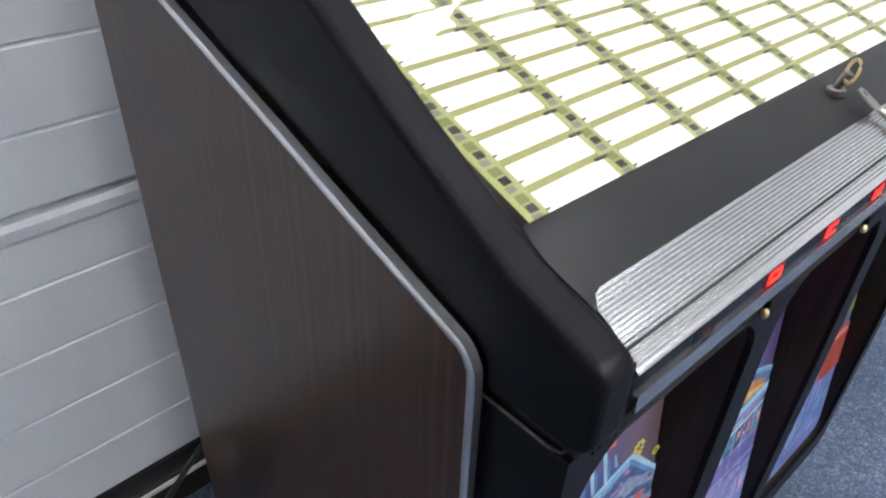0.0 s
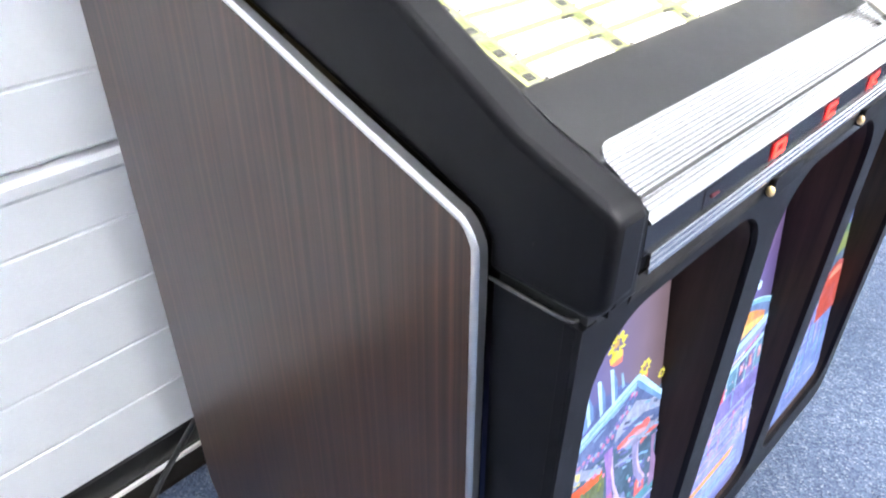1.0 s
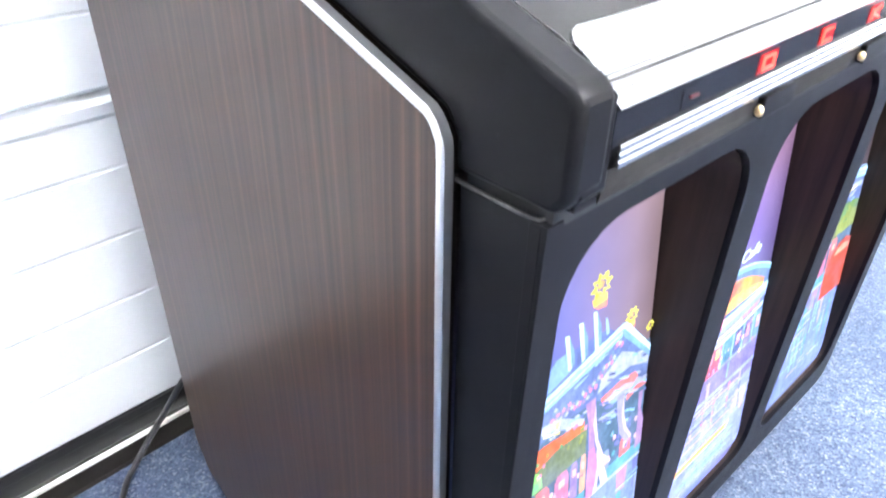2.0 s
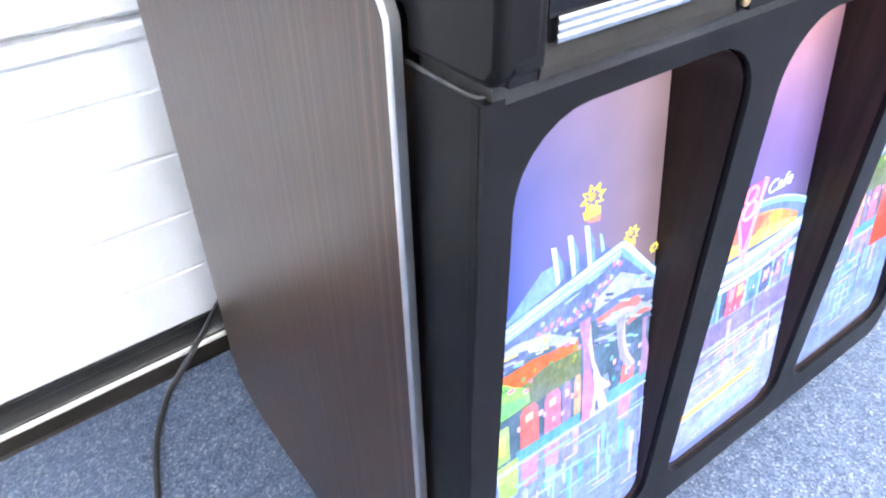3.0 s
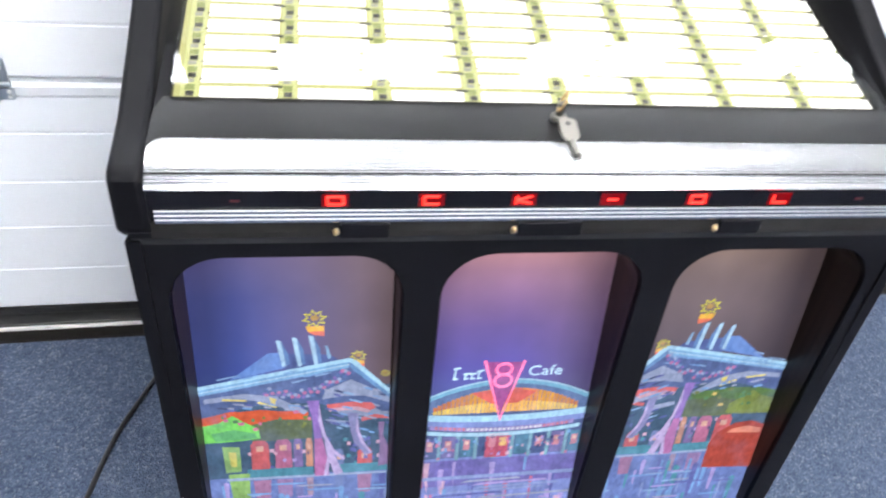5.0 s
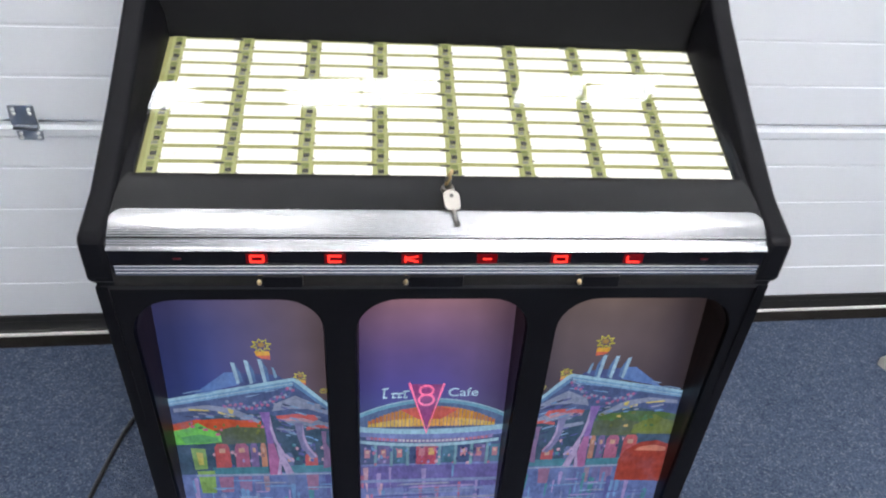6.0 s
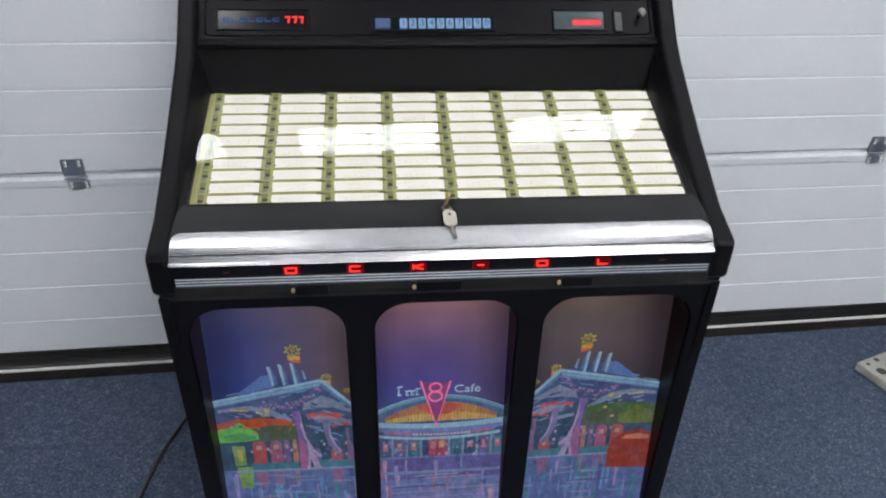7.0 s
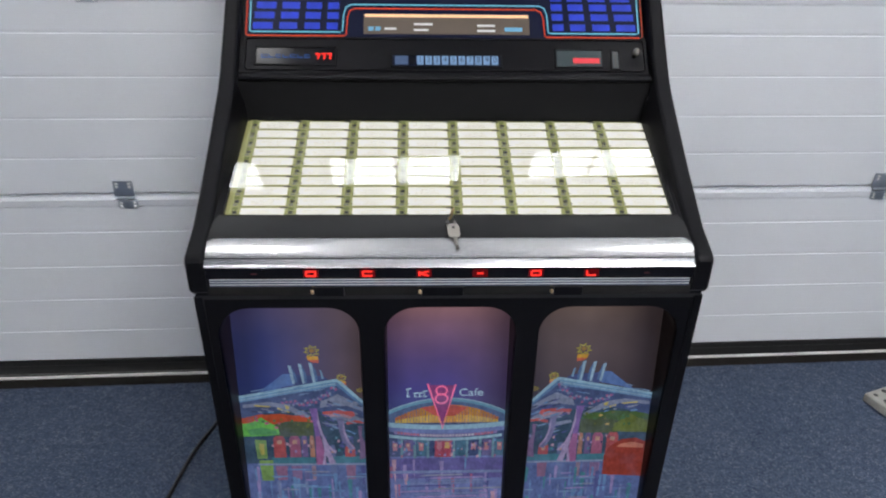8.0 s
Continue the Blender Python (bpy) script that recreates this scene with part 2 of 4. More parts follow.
def box(x0, x1, y0, y1, z0, z1):
    return add_box(bmesh.new(), x0, x1, y0, y1, z0, z1)


def prism(points, axis, lo, hi, bm=None, mat=0):
    """Closed outline in the two other axes (in x, y, z order), pushed along axis from lo to hi."""
    bm = bm or bmesh.new()
    def place(p, v):
        q = list(p)
        q.insert("xyz".index(axis), v)
        return bm.verts.new(q)
    a, b = [place(p, lo) for p in points], [place(p, hi) for p in points]
    n = len(points)
    bm.faces.new(a).material_index = mat
    bm.faces.new(b[::-1]).material_index = mat
    for i in range(n):
        bm.faces.new((a[i], b[i], b[(i + 1) % n], a[(i + 1) % n])).material_index = mat
    return bm


def rounded(x0, x1, z0, z1, radii, n=7):
    """Rounded rectangle; radii for bottom left, bottom right, top right, top left."""
    out = []
    for (cx, cz, sx, sz, a0), r in zip(((x0, z0, 1, 1, 180), (x1, z0, -1, 1, 270), (x1, z1, -1, -1, 0), (x0, z1, 1, -1, 90)), radii):
        if r <= 0:
            out.append((cx, cz))
            continue
        for i in range(n + 1):
            a = radians(a0 + 90 * i / n)
            out.append((cx + sx * r + r * math.cos(a), cz + sz * r + r * math.sin(a)))
    return out


def tube(points, r, n=8, bm=None, closed=False, mat=0):
    """A round bar along a line of points."""
    bm = bm or bmesh.new()
    pts = [Vector(p) for p in points]
    rings = []
    for i, p in enumerate(pts):
        a = pts[i - 1] if i or closed else p
        b = pts[(i + 1) % len(pts)] if i + 1 < len(pts) or closed else p
        d = (b - a).normalized()
        side = d.cross(Vector((0, 0, 1)) if abs(d.z) < 0.9 else Vector((0, 1, 0))).normalized()
        up = side.cross(d)
        rings.append([bm.verts.new(p + r * (math.cos(2 * math.pi * k / n) * side + math.sin(2 * math.pi * k / n) * up)) for k in range(n)])
    for i in range(len(rings) - (0 if closed else 1)):
        p, q = rings[i], rings[(i + 1) % len(rings)]
        for k in range(n):
            bm.faces.new((p[k], p[(k + 1) % n], q[(k + 1) % n], q[k])).material_index = mat
    if not closed:
        bm.faces.new(rings[0][::-1]).material_index = mat
        bm.faces.new(rings[-1]).material_index = mat
    return bm


def loft(rows, close_ends=True, mat=0, bm=None):
    """Skin over rows of equally many points; each row is a closed ring."""
    bm = bm or bmesh.new()
    vs = [[bm.verts.new(p) for p in r] for r in rows]
    for a, b in zip(vs, vs[1:]):
        for k in range(len(a)):
            bm.faces.new((a[k], a[(k + 1) % len(a)], b[(k + 1) % len(a)], b[k])).material_index = mat
    if close_ends:
        bm.faces.new(vs[0][::-1])
        bm.faces.new(vs[-1])
    return bm


def curve_points(ctrl, n=10):
    """Smooth line through control points."""
    p = [Vector(c) for c in ctrl]
    p = [2 * p[0] - p[1]] + p + [2 * p[-1] - p[-2]]
    out = []
    for i in range(1, len(p) - 2):
        for k in range(n):
            t = k / n
            a, b, c, d = p[i - 1:i + 3]
            out.append(0.5 * (2 * b + (c - a) * t + (2 * a - 5 * b + 4 * c - d) * t * t + (3 * b - a - 3 * c + d) * t ** 3))
    out.append(p[-2])
    return out


def disc(bm, c, r, axis="y", depth=0.001, n=16, mat=0):
    pts = [(c[0] + r * math.cos(2 * math.pi * k / n), c[1] + r * math.sin(2 * math.pi * k / n)) for k in range(n)]
    return prism(pts, axis, c[2], c[2] + depth, bm, mat)


# ---- the room ----
CEILING = 2.75
DOOR_Y, DOOR_TURN = 0.817, 2.2
X0, X1, Y0 = -3.4, 3.6, -4.4


def setting(name, bm, mat, label, category, smooth=0.0):
    return tagged(part(name, bm, mat, None, "", smooth), label, category, "", "structure")


slant = math.tan(radians(DOOR_TURN))
W0, W1 = X0 - 0.2, X1 + 0.2
carpet_edge = [(W0, Y0 - 0.2), (W1, Y0 - 0.2), (W1, 0.764 + slant * W1), (W0, 0.764 + slant * W0)]
under_door = [(W0, 0.764 + slant * W0), (W1, 0.764 + slant * W1), (W1, 1.4), (W0, 1.4)]
setting("floor", prism(carpet_edge, "z", -0.06, 0.0), CARPET, "speckled blue short-pile carpet floor", "floor")
setting("floor_threshold", prism(under_door, "z", -0.07, -0.004), SILL, "dark worn concrete strip under the door", "floor")
setting("wall_west", box(X0 - 0.2, X0, Y0 - 0.2, 1.4, 0, CEILING), WALL, "plain painted side wall of the workshop", "wall")
setting("wall_east", box(X1, X1 + 0.2, Y0 - 0.2, 1.4, 0, CEILING), WALL, "plain painted side wall of the workshop", "wall")
setting("wall_south", box(X0, X1, Y0 - 0.2, Y0, 0, CEILING), WALL, "plain painted wall behind the camera", "wall")
setting("wall_lintel", prism([(X0, 0.862 + slant * X0), (X1, 0.862 + slant * X1), (X1, 0.880 + slant * X1), (X0, 0.880 + slant * X0)], "z", 2.29, CEILING), WALL, "plain painted wall above the door", "wall")
setting("ceiling", prism([(W0, Y0 - 0.2), (W1, Y0 - 0.2), (W1, 0.885 + slant * W1), (W0, 0.885 + slant * W0)], "z", CEILING, CEILING + 0.05), CEIL, "plain white ceiling", "ceiling")


# sectional door of four ribbed leaves
def door_section(z0, z1, first, windows):
    """One leaf in profile: shallow pressed grooves, rounded tongue at the top joint."""
    rib = (z1 - z0) / 5
    prof = [(0.04, z0)]
    prof += [(0.006, z0), (0.0, z0 + 0.006)] if first else [(0.018, z0 + 0.0), (0.006, z0 + 0.004), (0.0, z0 + 0.010)]
    for k in range(1, 5):
        z = z0 + rib * k
        prof += [(0.0, z - 0.0030), (0.0020, z - 0.0014), (0.0020, z + 0.0008), (0.0, z + 0.0045)]
    prof += [(0.0, z1 - 0.034), (-0.003, z1 - 0.028), (-0.004, z1 - 0.012), (0.002, z1 - 0.004), (0.016, z1 - 0.001), (0.04, z1 - 0.001)]
    if not windows:
        return prism(prof, "x", X0, X1)
    return None


door = empty("door_1", "pale grey ribbed sectional garage door, closed", "garage door", "", "structure", (0, DOOR_Y, 0))
door.rotation_euler = (0, radians(0.25), radians(DOOR_TURN))
Z = [0.048, 0.592, 1.131, 1.670, 2.30]
for i in range(3):
    part("door_section", door_section(Z[i], Z[i + 1], i == 0, False), PAINT, door)
# the glazed top leaf: rails and stiles round a row of windows
WIN_W, WIN_PITCH, WIN_Z0, WIN_Z1, WIN_X = 0.490, 0.722, 1.940, 2.215, -0.145
bm = bmesh.new()
add_box(bm, X0, X1, 0, 0.02, Z[3] + 0.001, WIN_Z0)
add_box(bm, X0, X1, 0, 0.02, WIN_Z1, Z[4])
lefts = [WIN_X - WIN_W / 2 + WIN_PITCH * k for k in range(-4, 5)]
edges = [X0] + [e for l in lefts for e in (l, l + WIN_W)] + [X1]
for a, b in zip(edges[0::2], edges[1::2]):
    add_box(bm, a, b, 0, 0.02, WIN_Z0, WIN_Z1)
part("door_section", bm, PAINT, door, "glazed top leaf of the door")
for l in lefts:
    bm = bmesh.new()
    ring_o, ring_i = rounded(l - 0.015, l + WIN_W + 0.015, WIN_Z0 - 0.015, WIN_Z1 + 0.015, (0.03,) * 4), rounded(l + 0.012, l + WIN_W - 0.012, WIN_Z0 + 0.012, WIN_Z1 - 0.012, (0.025,) * 4)
    loft([[(x, -0.008, z) for x, z in ring_o], [(x, -0.012, z) for x, z in ring_i], [(x, 0.008, z) for x, z in ring_i]], False, 0, bm)
    w = part("window_frame", bm, RUBBER, door, "black window frame")
    bm = box(l, l + WIN_W, 0.012, 0.016, WIN_Z0, WIN_Z1)
    for fc in bm.faces:
        fc.material_index = 0 if abs(fc.calc_center_median().y - 0.012) < 1e-5 else 1
    pane = part("window_pane", bm, [GLASS, CLEAR], w)
    pane.visible_shadow = False
    part("glazing_bar", box(l + WIN_W / 2 - 0.006, l + WIN_W / 2 + 0.006, -0.004, 0.010, WIN_Z0, WIN_Z1), RUBBER, w)
setting("backdrop", box(X0 - 1.5, X1 + 1.5, 3.0, 3.02, -0.5, 13.0), lit("outdoor_haze", (0.93, 0.97, 1.0), 24.0, 0.08, 0.6), "bright hazy daylight outside the door windows", "backdrop")
part("door_seal", prism([(0.0, 0.001), (0.0, 0.03), (-0.004, 0.034), (-0.004, 0.05), (0.036, 0.05), (0.036, 0.001)], "x", X0, X1), RUBBER, door, "black rubber seal along the foot of the door")


def hinge(x, z):
    """Two zinc leaves with screws and a rolled knuckle."""
    up = prism(rounded(x - 0.029, x + 0.024, z + 0.004, z + 0.049, (0.003, 0.003, 0.004, 0.004), 2), "y", -0.0085, -0.0055)
    add_box(up, x - 0.027, x + 0.024, -0.0085, 0.0, z + 0.002, z + 0.006)
    h = part("hinge", up, STEEL, door, "zinc-plated steel hinge", 0, 0.0008)
    low = prism(rounded(x - 0.024, x + 0.029, z - 0.033, z - 0.010, (0.004, 0.004, 0.002, 0.002), 2), "y", -0.0075, -0.0045)
    part("lower_leaf", low, STEEL, h, "", 0, 0.0008)
    part("knuckle", tube([(x - 0.026, -0.0095, z - 0.001), (x + 0.026, -0.0095, z - 0.001)], 0.0052, 10), STEEL, h, "", 40)
    for sx, sz in ((-0.018, 0.040), (0.014, 0.040), (-0.018, 0.031), (0.014, 0.031), (-0.015, -0.016), (0.02, -0.016), (-0.015, -0.026), (0.02, -0.026)):
        part("screw", disc(bmesh.new(), (x + sx, z + sz, -0.0105), 0.0038, "y", 0.003, 10), ALU, h)


for hz in (Z[1] - 0.003, Z[2] - 0.003):
    for hx in (-0.848, 1.288):
        hinge(hx, hz)
bm = prism([(0.803, -0.004), (0.8034, 0.0025), (0.808, 0.0034), (0.809, -0.004)], "x", X0, X1)
strip = setting("trim", bm, ALU, "pale metal threshold strip in front of the door", "threshold")
strip.rotation_euler = (0, 0, radians(DOOR_TURN))
bm = prism([(0.756, 0.0), (0.761, 0.004), (0.777, 0.004), (0.783, -0.004), (0.756, -0.004)], "x", X0, X1)
lip = setting("trim", bm, SILL, "dark worn edging strip of the carpet", "threshold")
lip.rotation_euler = (0, 0, radians(DOOR_TURN))


# ceiling lights, all out of view, one of them an added fill
def ceiling_light(x, y, w, d):
    e = empty("ceiling_light", "white recessed ceiling light panel, unseen and switched on", "ceiling light", "ceiling lights", "", (x, y, CEILING))
    bm = loft([[(px * s, py * s2, z) for px, py in ((-w / 2, -d / 2), (w / 2, -d / 2), (w / 2, d / 2), (-w / 2, d / 2))] for s, s2, z in ((1.08, 1.08, 0), (1.08, 1.08, -0.03), (0.98, 0.98, -0.03), (0.98, 0.98, -0.012))], False)
    part("frame", bm, WHITE, e)
    part("diffuser", box(-w / 2, w / 2, -d / 2, d / 2, -0.018, -0.012), DIFFUSER, e, "glowing diffuser")
    return e


# The fourth panel is added fill that brightens the door's left side.
LIGHTS = [(-0.75, -0.1, 0.2, 0.5), (1.0, -0.1, 0.2, 0.5), (0.8, -1.9, 1.2, 1.0), (-0.6, -2.9, 0.55, 0.6)]
for lx, ly, lw, ld in LIGHTS:
    ceiling_light(lx, ly, lw, ld)

# ---- the jukebox ----
W = 0.433
juke = empty("jukebox", "black and dark wood jukebox with lit pictures and chrome trim", "jukebox")

# carcass: floor, back, inner top
bm = prism([(0.130, 0.012), (0.625, 0.012), (0.625, 0.75), (0.092, 0.75), (0.092, 0.10), (0.130, 0.09)], "x", -W + 0.012, W - 0.012)
part("body", bm, REVEAL, juke)
for cx in (-0.36, 0.36):
    for cy in (0.16, 0.55):
        part("foot", disc(bmesh.new(), (cx, cy, 0.0), 0.022, "z", 0.013, 12), RUBBER, juke)

# side panels of laminate: rear lower corner rounded off, front and slope edged with metal
SLOPE = [(0.105, 0.7995), (0.215, 0.8375), (0.345, 0.8845), (0.635, 0.985)]
for sgn, nm in ((-1, "west"), (1, "east")):
    prof = [(0.085, 0.004), (0.51, 0.004), (0.565, 0.010), (0.612, 0.032), (0.635, 0.085)]
    prof += SLOPE[::-1] + [(0.093, 0.7955), (0.087, 0.787), (0.085, 0.775)]
    lo, hi = sorted((sgn * 0.438, sgn * 0.446))
    side = part("side_panel", prism(prof, "x", lo, hi), WOOD, juke, "dark wood-grain laminate side panel", 0, 0.0015)
    # edging: flat strip with a rounded face along the front and the slope
    line = curve_points([(0, 0.0815, 0.006), (0, 0.0815, 0.20), (0, 0.0815, 0.50), (0, 0.0815, 0.70), (0, 0.0815, 0.772), (0, 0.0845, 0.787), (0, 0.0925, 0.7975), (0, 0.109, 0.8040), (0, 0.215, 0.8410), (0, 0.345, 0.8880), (0, 0.635, 0.9885)], 6)
    rows = []
    for i, p in enumerate(line):
        d = (line[min(i + 1, len(line) - 1)] - line[max(i - 1, 0)]).normalized()
        nrm = Vector((0, -d.z, d.y))
        cross = ((0.439, 0.0037), (0.4465, 0.0037), (0.4475, 0.0025), (0.4475, -0.0025), (0.4465, -0.0037), (0.439, -0.0037))
        rows.append([(sgn * cx, p.y + nrm.y * cn, p.z + nrm.z * cn) for cx, cn in cross])
    part("edge_trim", loft(rows), TRIM, side, "brushed aluminium edging", 40)

LEAN = 0.036


def depth(z):
    """How far the picture sheets lie behind the front moulding: deep under the console, shallow at the foot."""
    return 0.0105 + 0.117 * (z - 0.14)


# lower front: one black moulding with three arched openings
bm = bmesh.new()
HOLES = [rounded(-0.403, -0.158, 0.142, 0.727, (0.035, 0.035, 0.055, 0.060)), rounded(-0.117, 0.116, 0.142, 0.727, (0.035, 0.035, 0.055, 0.060)), rounded(0.156, 0.403, 0.142, 0.727, (0.035, 0.035, 0.060, 0.055))]
outer = rounded(-W, W, 0.088, 0.752, (0.03, 0.03, 0.004, 0.004), 4)
loops = []
for loop in [outer] + HOLES:
    vs = [bm.verts.new((x, 0.0, z)) for x, z in loop]
    loops += [bm.edges.new((vs[i], vs[(i + 1) % len(vs)])) for i in range(len(vs))]
bmesh.ops.triangle_fill(bm, use_beauty=True, use_dissolve=False, edges=loops)
face = bm.faces[:]
made = bmesh.ops.extrude_face_region(bm, geom=face)
bmesh.ops.translate(bm, verts=[v for v in made["geom"] if isinstance(v, bmesh.types.BMVert)], vec=(0, 0.0085, 0))
front = part("front_frame", bm, BLACK, juke, "black moulded front with three arched openings", 0, 0.004, 3)
front.matrix_basis = Matrix(((1, 0, 0, 0), (0, 1, -LEAN, 0.7525 * LEAN), (0, 0, 1, 0), (0, 0, 0, 1)))
for k, h in enumerate(HOLES):
    cx, cz = sum(p[0] for p in h) / len(h), 0.41
    inner = [(cx + (x - cx) * 0.985, cz + (z - cz) * 0.995) for x, z in h]
    bm = loft([[(x, 0.006, z) for x, z in inner], [(x, depth(z) + 0.003, z) for x, z in inner]], False)
    part("reveal", bm, REVEAL, front, "dark brown lining of the opening", 40)
lip_line = [(-W + 0.0005, 0.070, 0.7525), (-W + 0.0005, 0.012, 0.7525), (-W + 0.003, 0.004, 0.7525), (-W + 0.011, 0.001, 0.7525), (W - 0.011, 0.001, 0.7525), (W - 0.003, 0.004, 0.7525), (W - 0.0005, 0.012, 0.7525), (W - 0.0005, 0.070, 0.7525)]
part("top_lip", tube(lip_line, 0.0014, 6), EDGE, front, "worn light edge", 60)

for lo, hi in ((-W + 0.0005, -0.418), (0.418, W - 0.0005)):
    part("side_return", prism([(0.009 + LEAN * 0.6525, 0.10), (0.0775, 0.10), (0.0775, 0.7515), (0.009, 0.7515)], "x", lo, hi), BLACK, juke)
# Black block closes the gap so that it reads as shade.
part("groove_fill", box(-W + 0.006, W - 0.006, 0.010, 0.0775, 0.7475, 0.772), RUBBER, juke, "black filler block standing in for shade under the console")
# console: cheeks lofted from the front nose to the head

def lerp(table, y):
    for (a, za), (b, zb) in zip(table, table[1:]):
        if y <= b:
            return za + (zb - za) * max(0.0, (y - a)) / (b - a)
    return table[-1][1]


DECK = [(0.0, 0.834), (0.036, 0.8465), (0.095, 0.8660), (0.345, 0.9575), (0.37, 0.9665)]
for sgn in (-1, 1):
    rim = [(-0.0045, 0.772), (-0.005, 0.826), (0.0005, 0.8350), (0.012, 0.8390), (0.065, 0.858), (0.17, 0.919), (0.25, 0.970), (0.318, 1.015), (0.352, 1.043), (0.385, 1.079), (0.47, 1.170), (0.556, 1.262), (0.60, 1.262), (0.60, 0.985), (0.345, 0.8880), (0.215, 0.8410), (0.107, 0.8025), (0.092, 0.796), (0.0825, 0.782), (0.0825, 0.7605), (0.006, 0.7605)]
    lo, hi = sorted((sgn * 0.403, sgn * 0.4345))
    part("cheek", prism(rim, "x", lo, hi), BLACK, juke, "black moulded side of the console", 0, 0.0065, 4)
    # inner slope from the rim down to the deck
    rows = []
    for y in (0.055, 0.095, 0.13, 0.17, 0.21, 0.25, 0.29, 0.32, 0.343):
        zr, zd = lerp(rim[3:9], y) - 0.004, lerp(DECK, y) - 0.001
        rows.append([(sgn * 0.4035, y, zr), (sgn * (0.4035 - 0.35 * max(0, zr - zd) * 0.5), y, zd + (zr - zd) * 0.4), (sgn * 0.389, y, zd), (sgn * 0.389, y, zd - 0.02), (sgn * 0.4035, y, zd - 0.02)])
    part("inner_slope", loft(rows), BLACK, juke, "", 40)
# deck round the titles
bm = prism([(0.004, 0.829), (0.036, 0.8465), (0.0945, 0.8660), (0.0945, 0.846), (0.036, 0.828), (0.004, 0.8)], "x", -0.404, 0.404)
part("deck", bm, BLACK_SHEEN, juke, "black sloping deck below the titles", 0, 0.001)
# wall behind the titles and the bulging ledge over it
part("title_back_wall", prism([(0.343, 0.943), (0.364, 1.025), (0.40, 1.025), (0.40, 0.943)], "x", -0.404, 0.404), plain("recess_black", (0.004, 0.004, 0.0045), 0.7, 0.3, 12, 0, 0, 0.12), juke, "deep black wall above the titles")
part("ledge", prism([(0.370, 1.023), (0.360, 1.025), (0.356, 1.030), (0.359, 1.035), (0.369, 1.039), (0.382, 1.039), (0.392, 1.023)], "x", -0.404, 0.404), BLACK, juke, "", 40, 0.002)
part("console_base", box(-0.404, 0.404, 0.03, 0.40, 0.772, 0.826), REVEAL, juke)
part("console_back", prism([(0.405, 0.77), (0.405, 1.022), (0.565, 1.215), (0.59, 1.215), (0.59, 0.77)], "x", -0.404, 0.404), REVEAL, juke)
part("head_top", prism([(0.540, 1.225), (0.550, 1.252), (0.59, 1.258), (0.59, 1.215)], "x", -0.404, 0.404), BLACK, juke, "", 0, 0.003)

# ribbed chrome nose
n = 16
top, low = Vector((0.0, 0.037, 0.8490)), Vector((0.0, -0.0035, 0.8205))
prof = []
for k in range(n * 4 + 1):
    t = k / (n * 4)
    p = top.lerp(low, t)
    bulge = 0.0032 * math.sin(math.pi * t)
    wave = -0.0008 if k % 4 == 0 and 0 < k < n * 4 else 0.0
    nrm = Vector((0, -0.575, 0.818))
    prof.append(p + nrm * (bulge + wave))
poly = [(p.y, p.z) for p in prof] + [(0.003, 0.815), (0.036, 0.840)]
rows = []
for x in (-0.4025, -0.4005, -0.396, -0.39, 0.39, 0.396, 0.4005, 0.4025):
    e = abs(x) - 0.39
    cut = max(0.0, 0.22 * (e / 0.0125) ** 2)
    ring = []
    for j, (y, z) in enumerate(poly):
        if j <= n * 4:
            t = max(j / (n * 4), cut)
            f = prof[min(n * 4, int(round(t * n * 4)))]
            ring.append((x, f.y, f.z))
        else:
            ring.append((x, y, z))
    rows.append(ring)
part("nose_bed", prism([(0.050, 0.8485), (0.034, 0.8440), (-0.002, 0.8175), (-0.001, 0.7625), (0.05, 0.7625)], "x", -0.4245, 0.4245), BLACK, juke, "black moulding under the chrome")
for sgn in (-1, 1):
    lo, hi = sorted((sgn * 0.4027, sgn * 0.4245))
    part("nose_end", prism([(0.058, 0.8520), (0.036, 0.8452), (0.012, 0.8365), (-0.0042, 0.8255), (-0.0042, 0.7715), (0.004, 0.7615), (0.05, 0.7615)], "x", lo, hi), BLACK, juke, "", 0, 0.001)
nose = part("chrome_nose", loft(rows), CHROME, juke, "ribbed polished chrome strip", 25)
part("nose_lip", prism([(-0.0030, 0.8207), (-0.0056, 0.8194), (-0.0064, 0.8181), (-0.0056, 0.8168), (-0.0030, 0.8165)], "x", -0.4025, 0.4025), CHROME, nose, "", 40)
# black light band and lower strip
part("light_band", box(-0.402, 0.402, -0.0040, 0.03, 0.7955, 0.8175), NIGHT, juke, "glossy black band with red lights")
prof = [(0.006, 0.782)] + [(-0.0062 - 0.0007 * abs(math.sin(math.pi * 3 * k / 12)), 0.782 + 0.0145 * k / 12) for k in range(13)] + [(0.006, 0.7965)]
lower = part("chrome_strip", prism(prof, "x", -0.397, 0.397), CHROME, juke, "narrow ribbed chrome strip", 25)
part("valance", prism([(-0.0015, 0.762), (-0.0027, 0.7690), (-0.0030, 0.782), (0.006, 0.782), (0.006, 0.762)], "x", -0.404, 0.404), plain("dusty_black", (0.013, 0.012, 0.0115), 0.7, 0.6, 40, 0, 0.3, 0.2), juke, "dusty dark strip below the chrome")
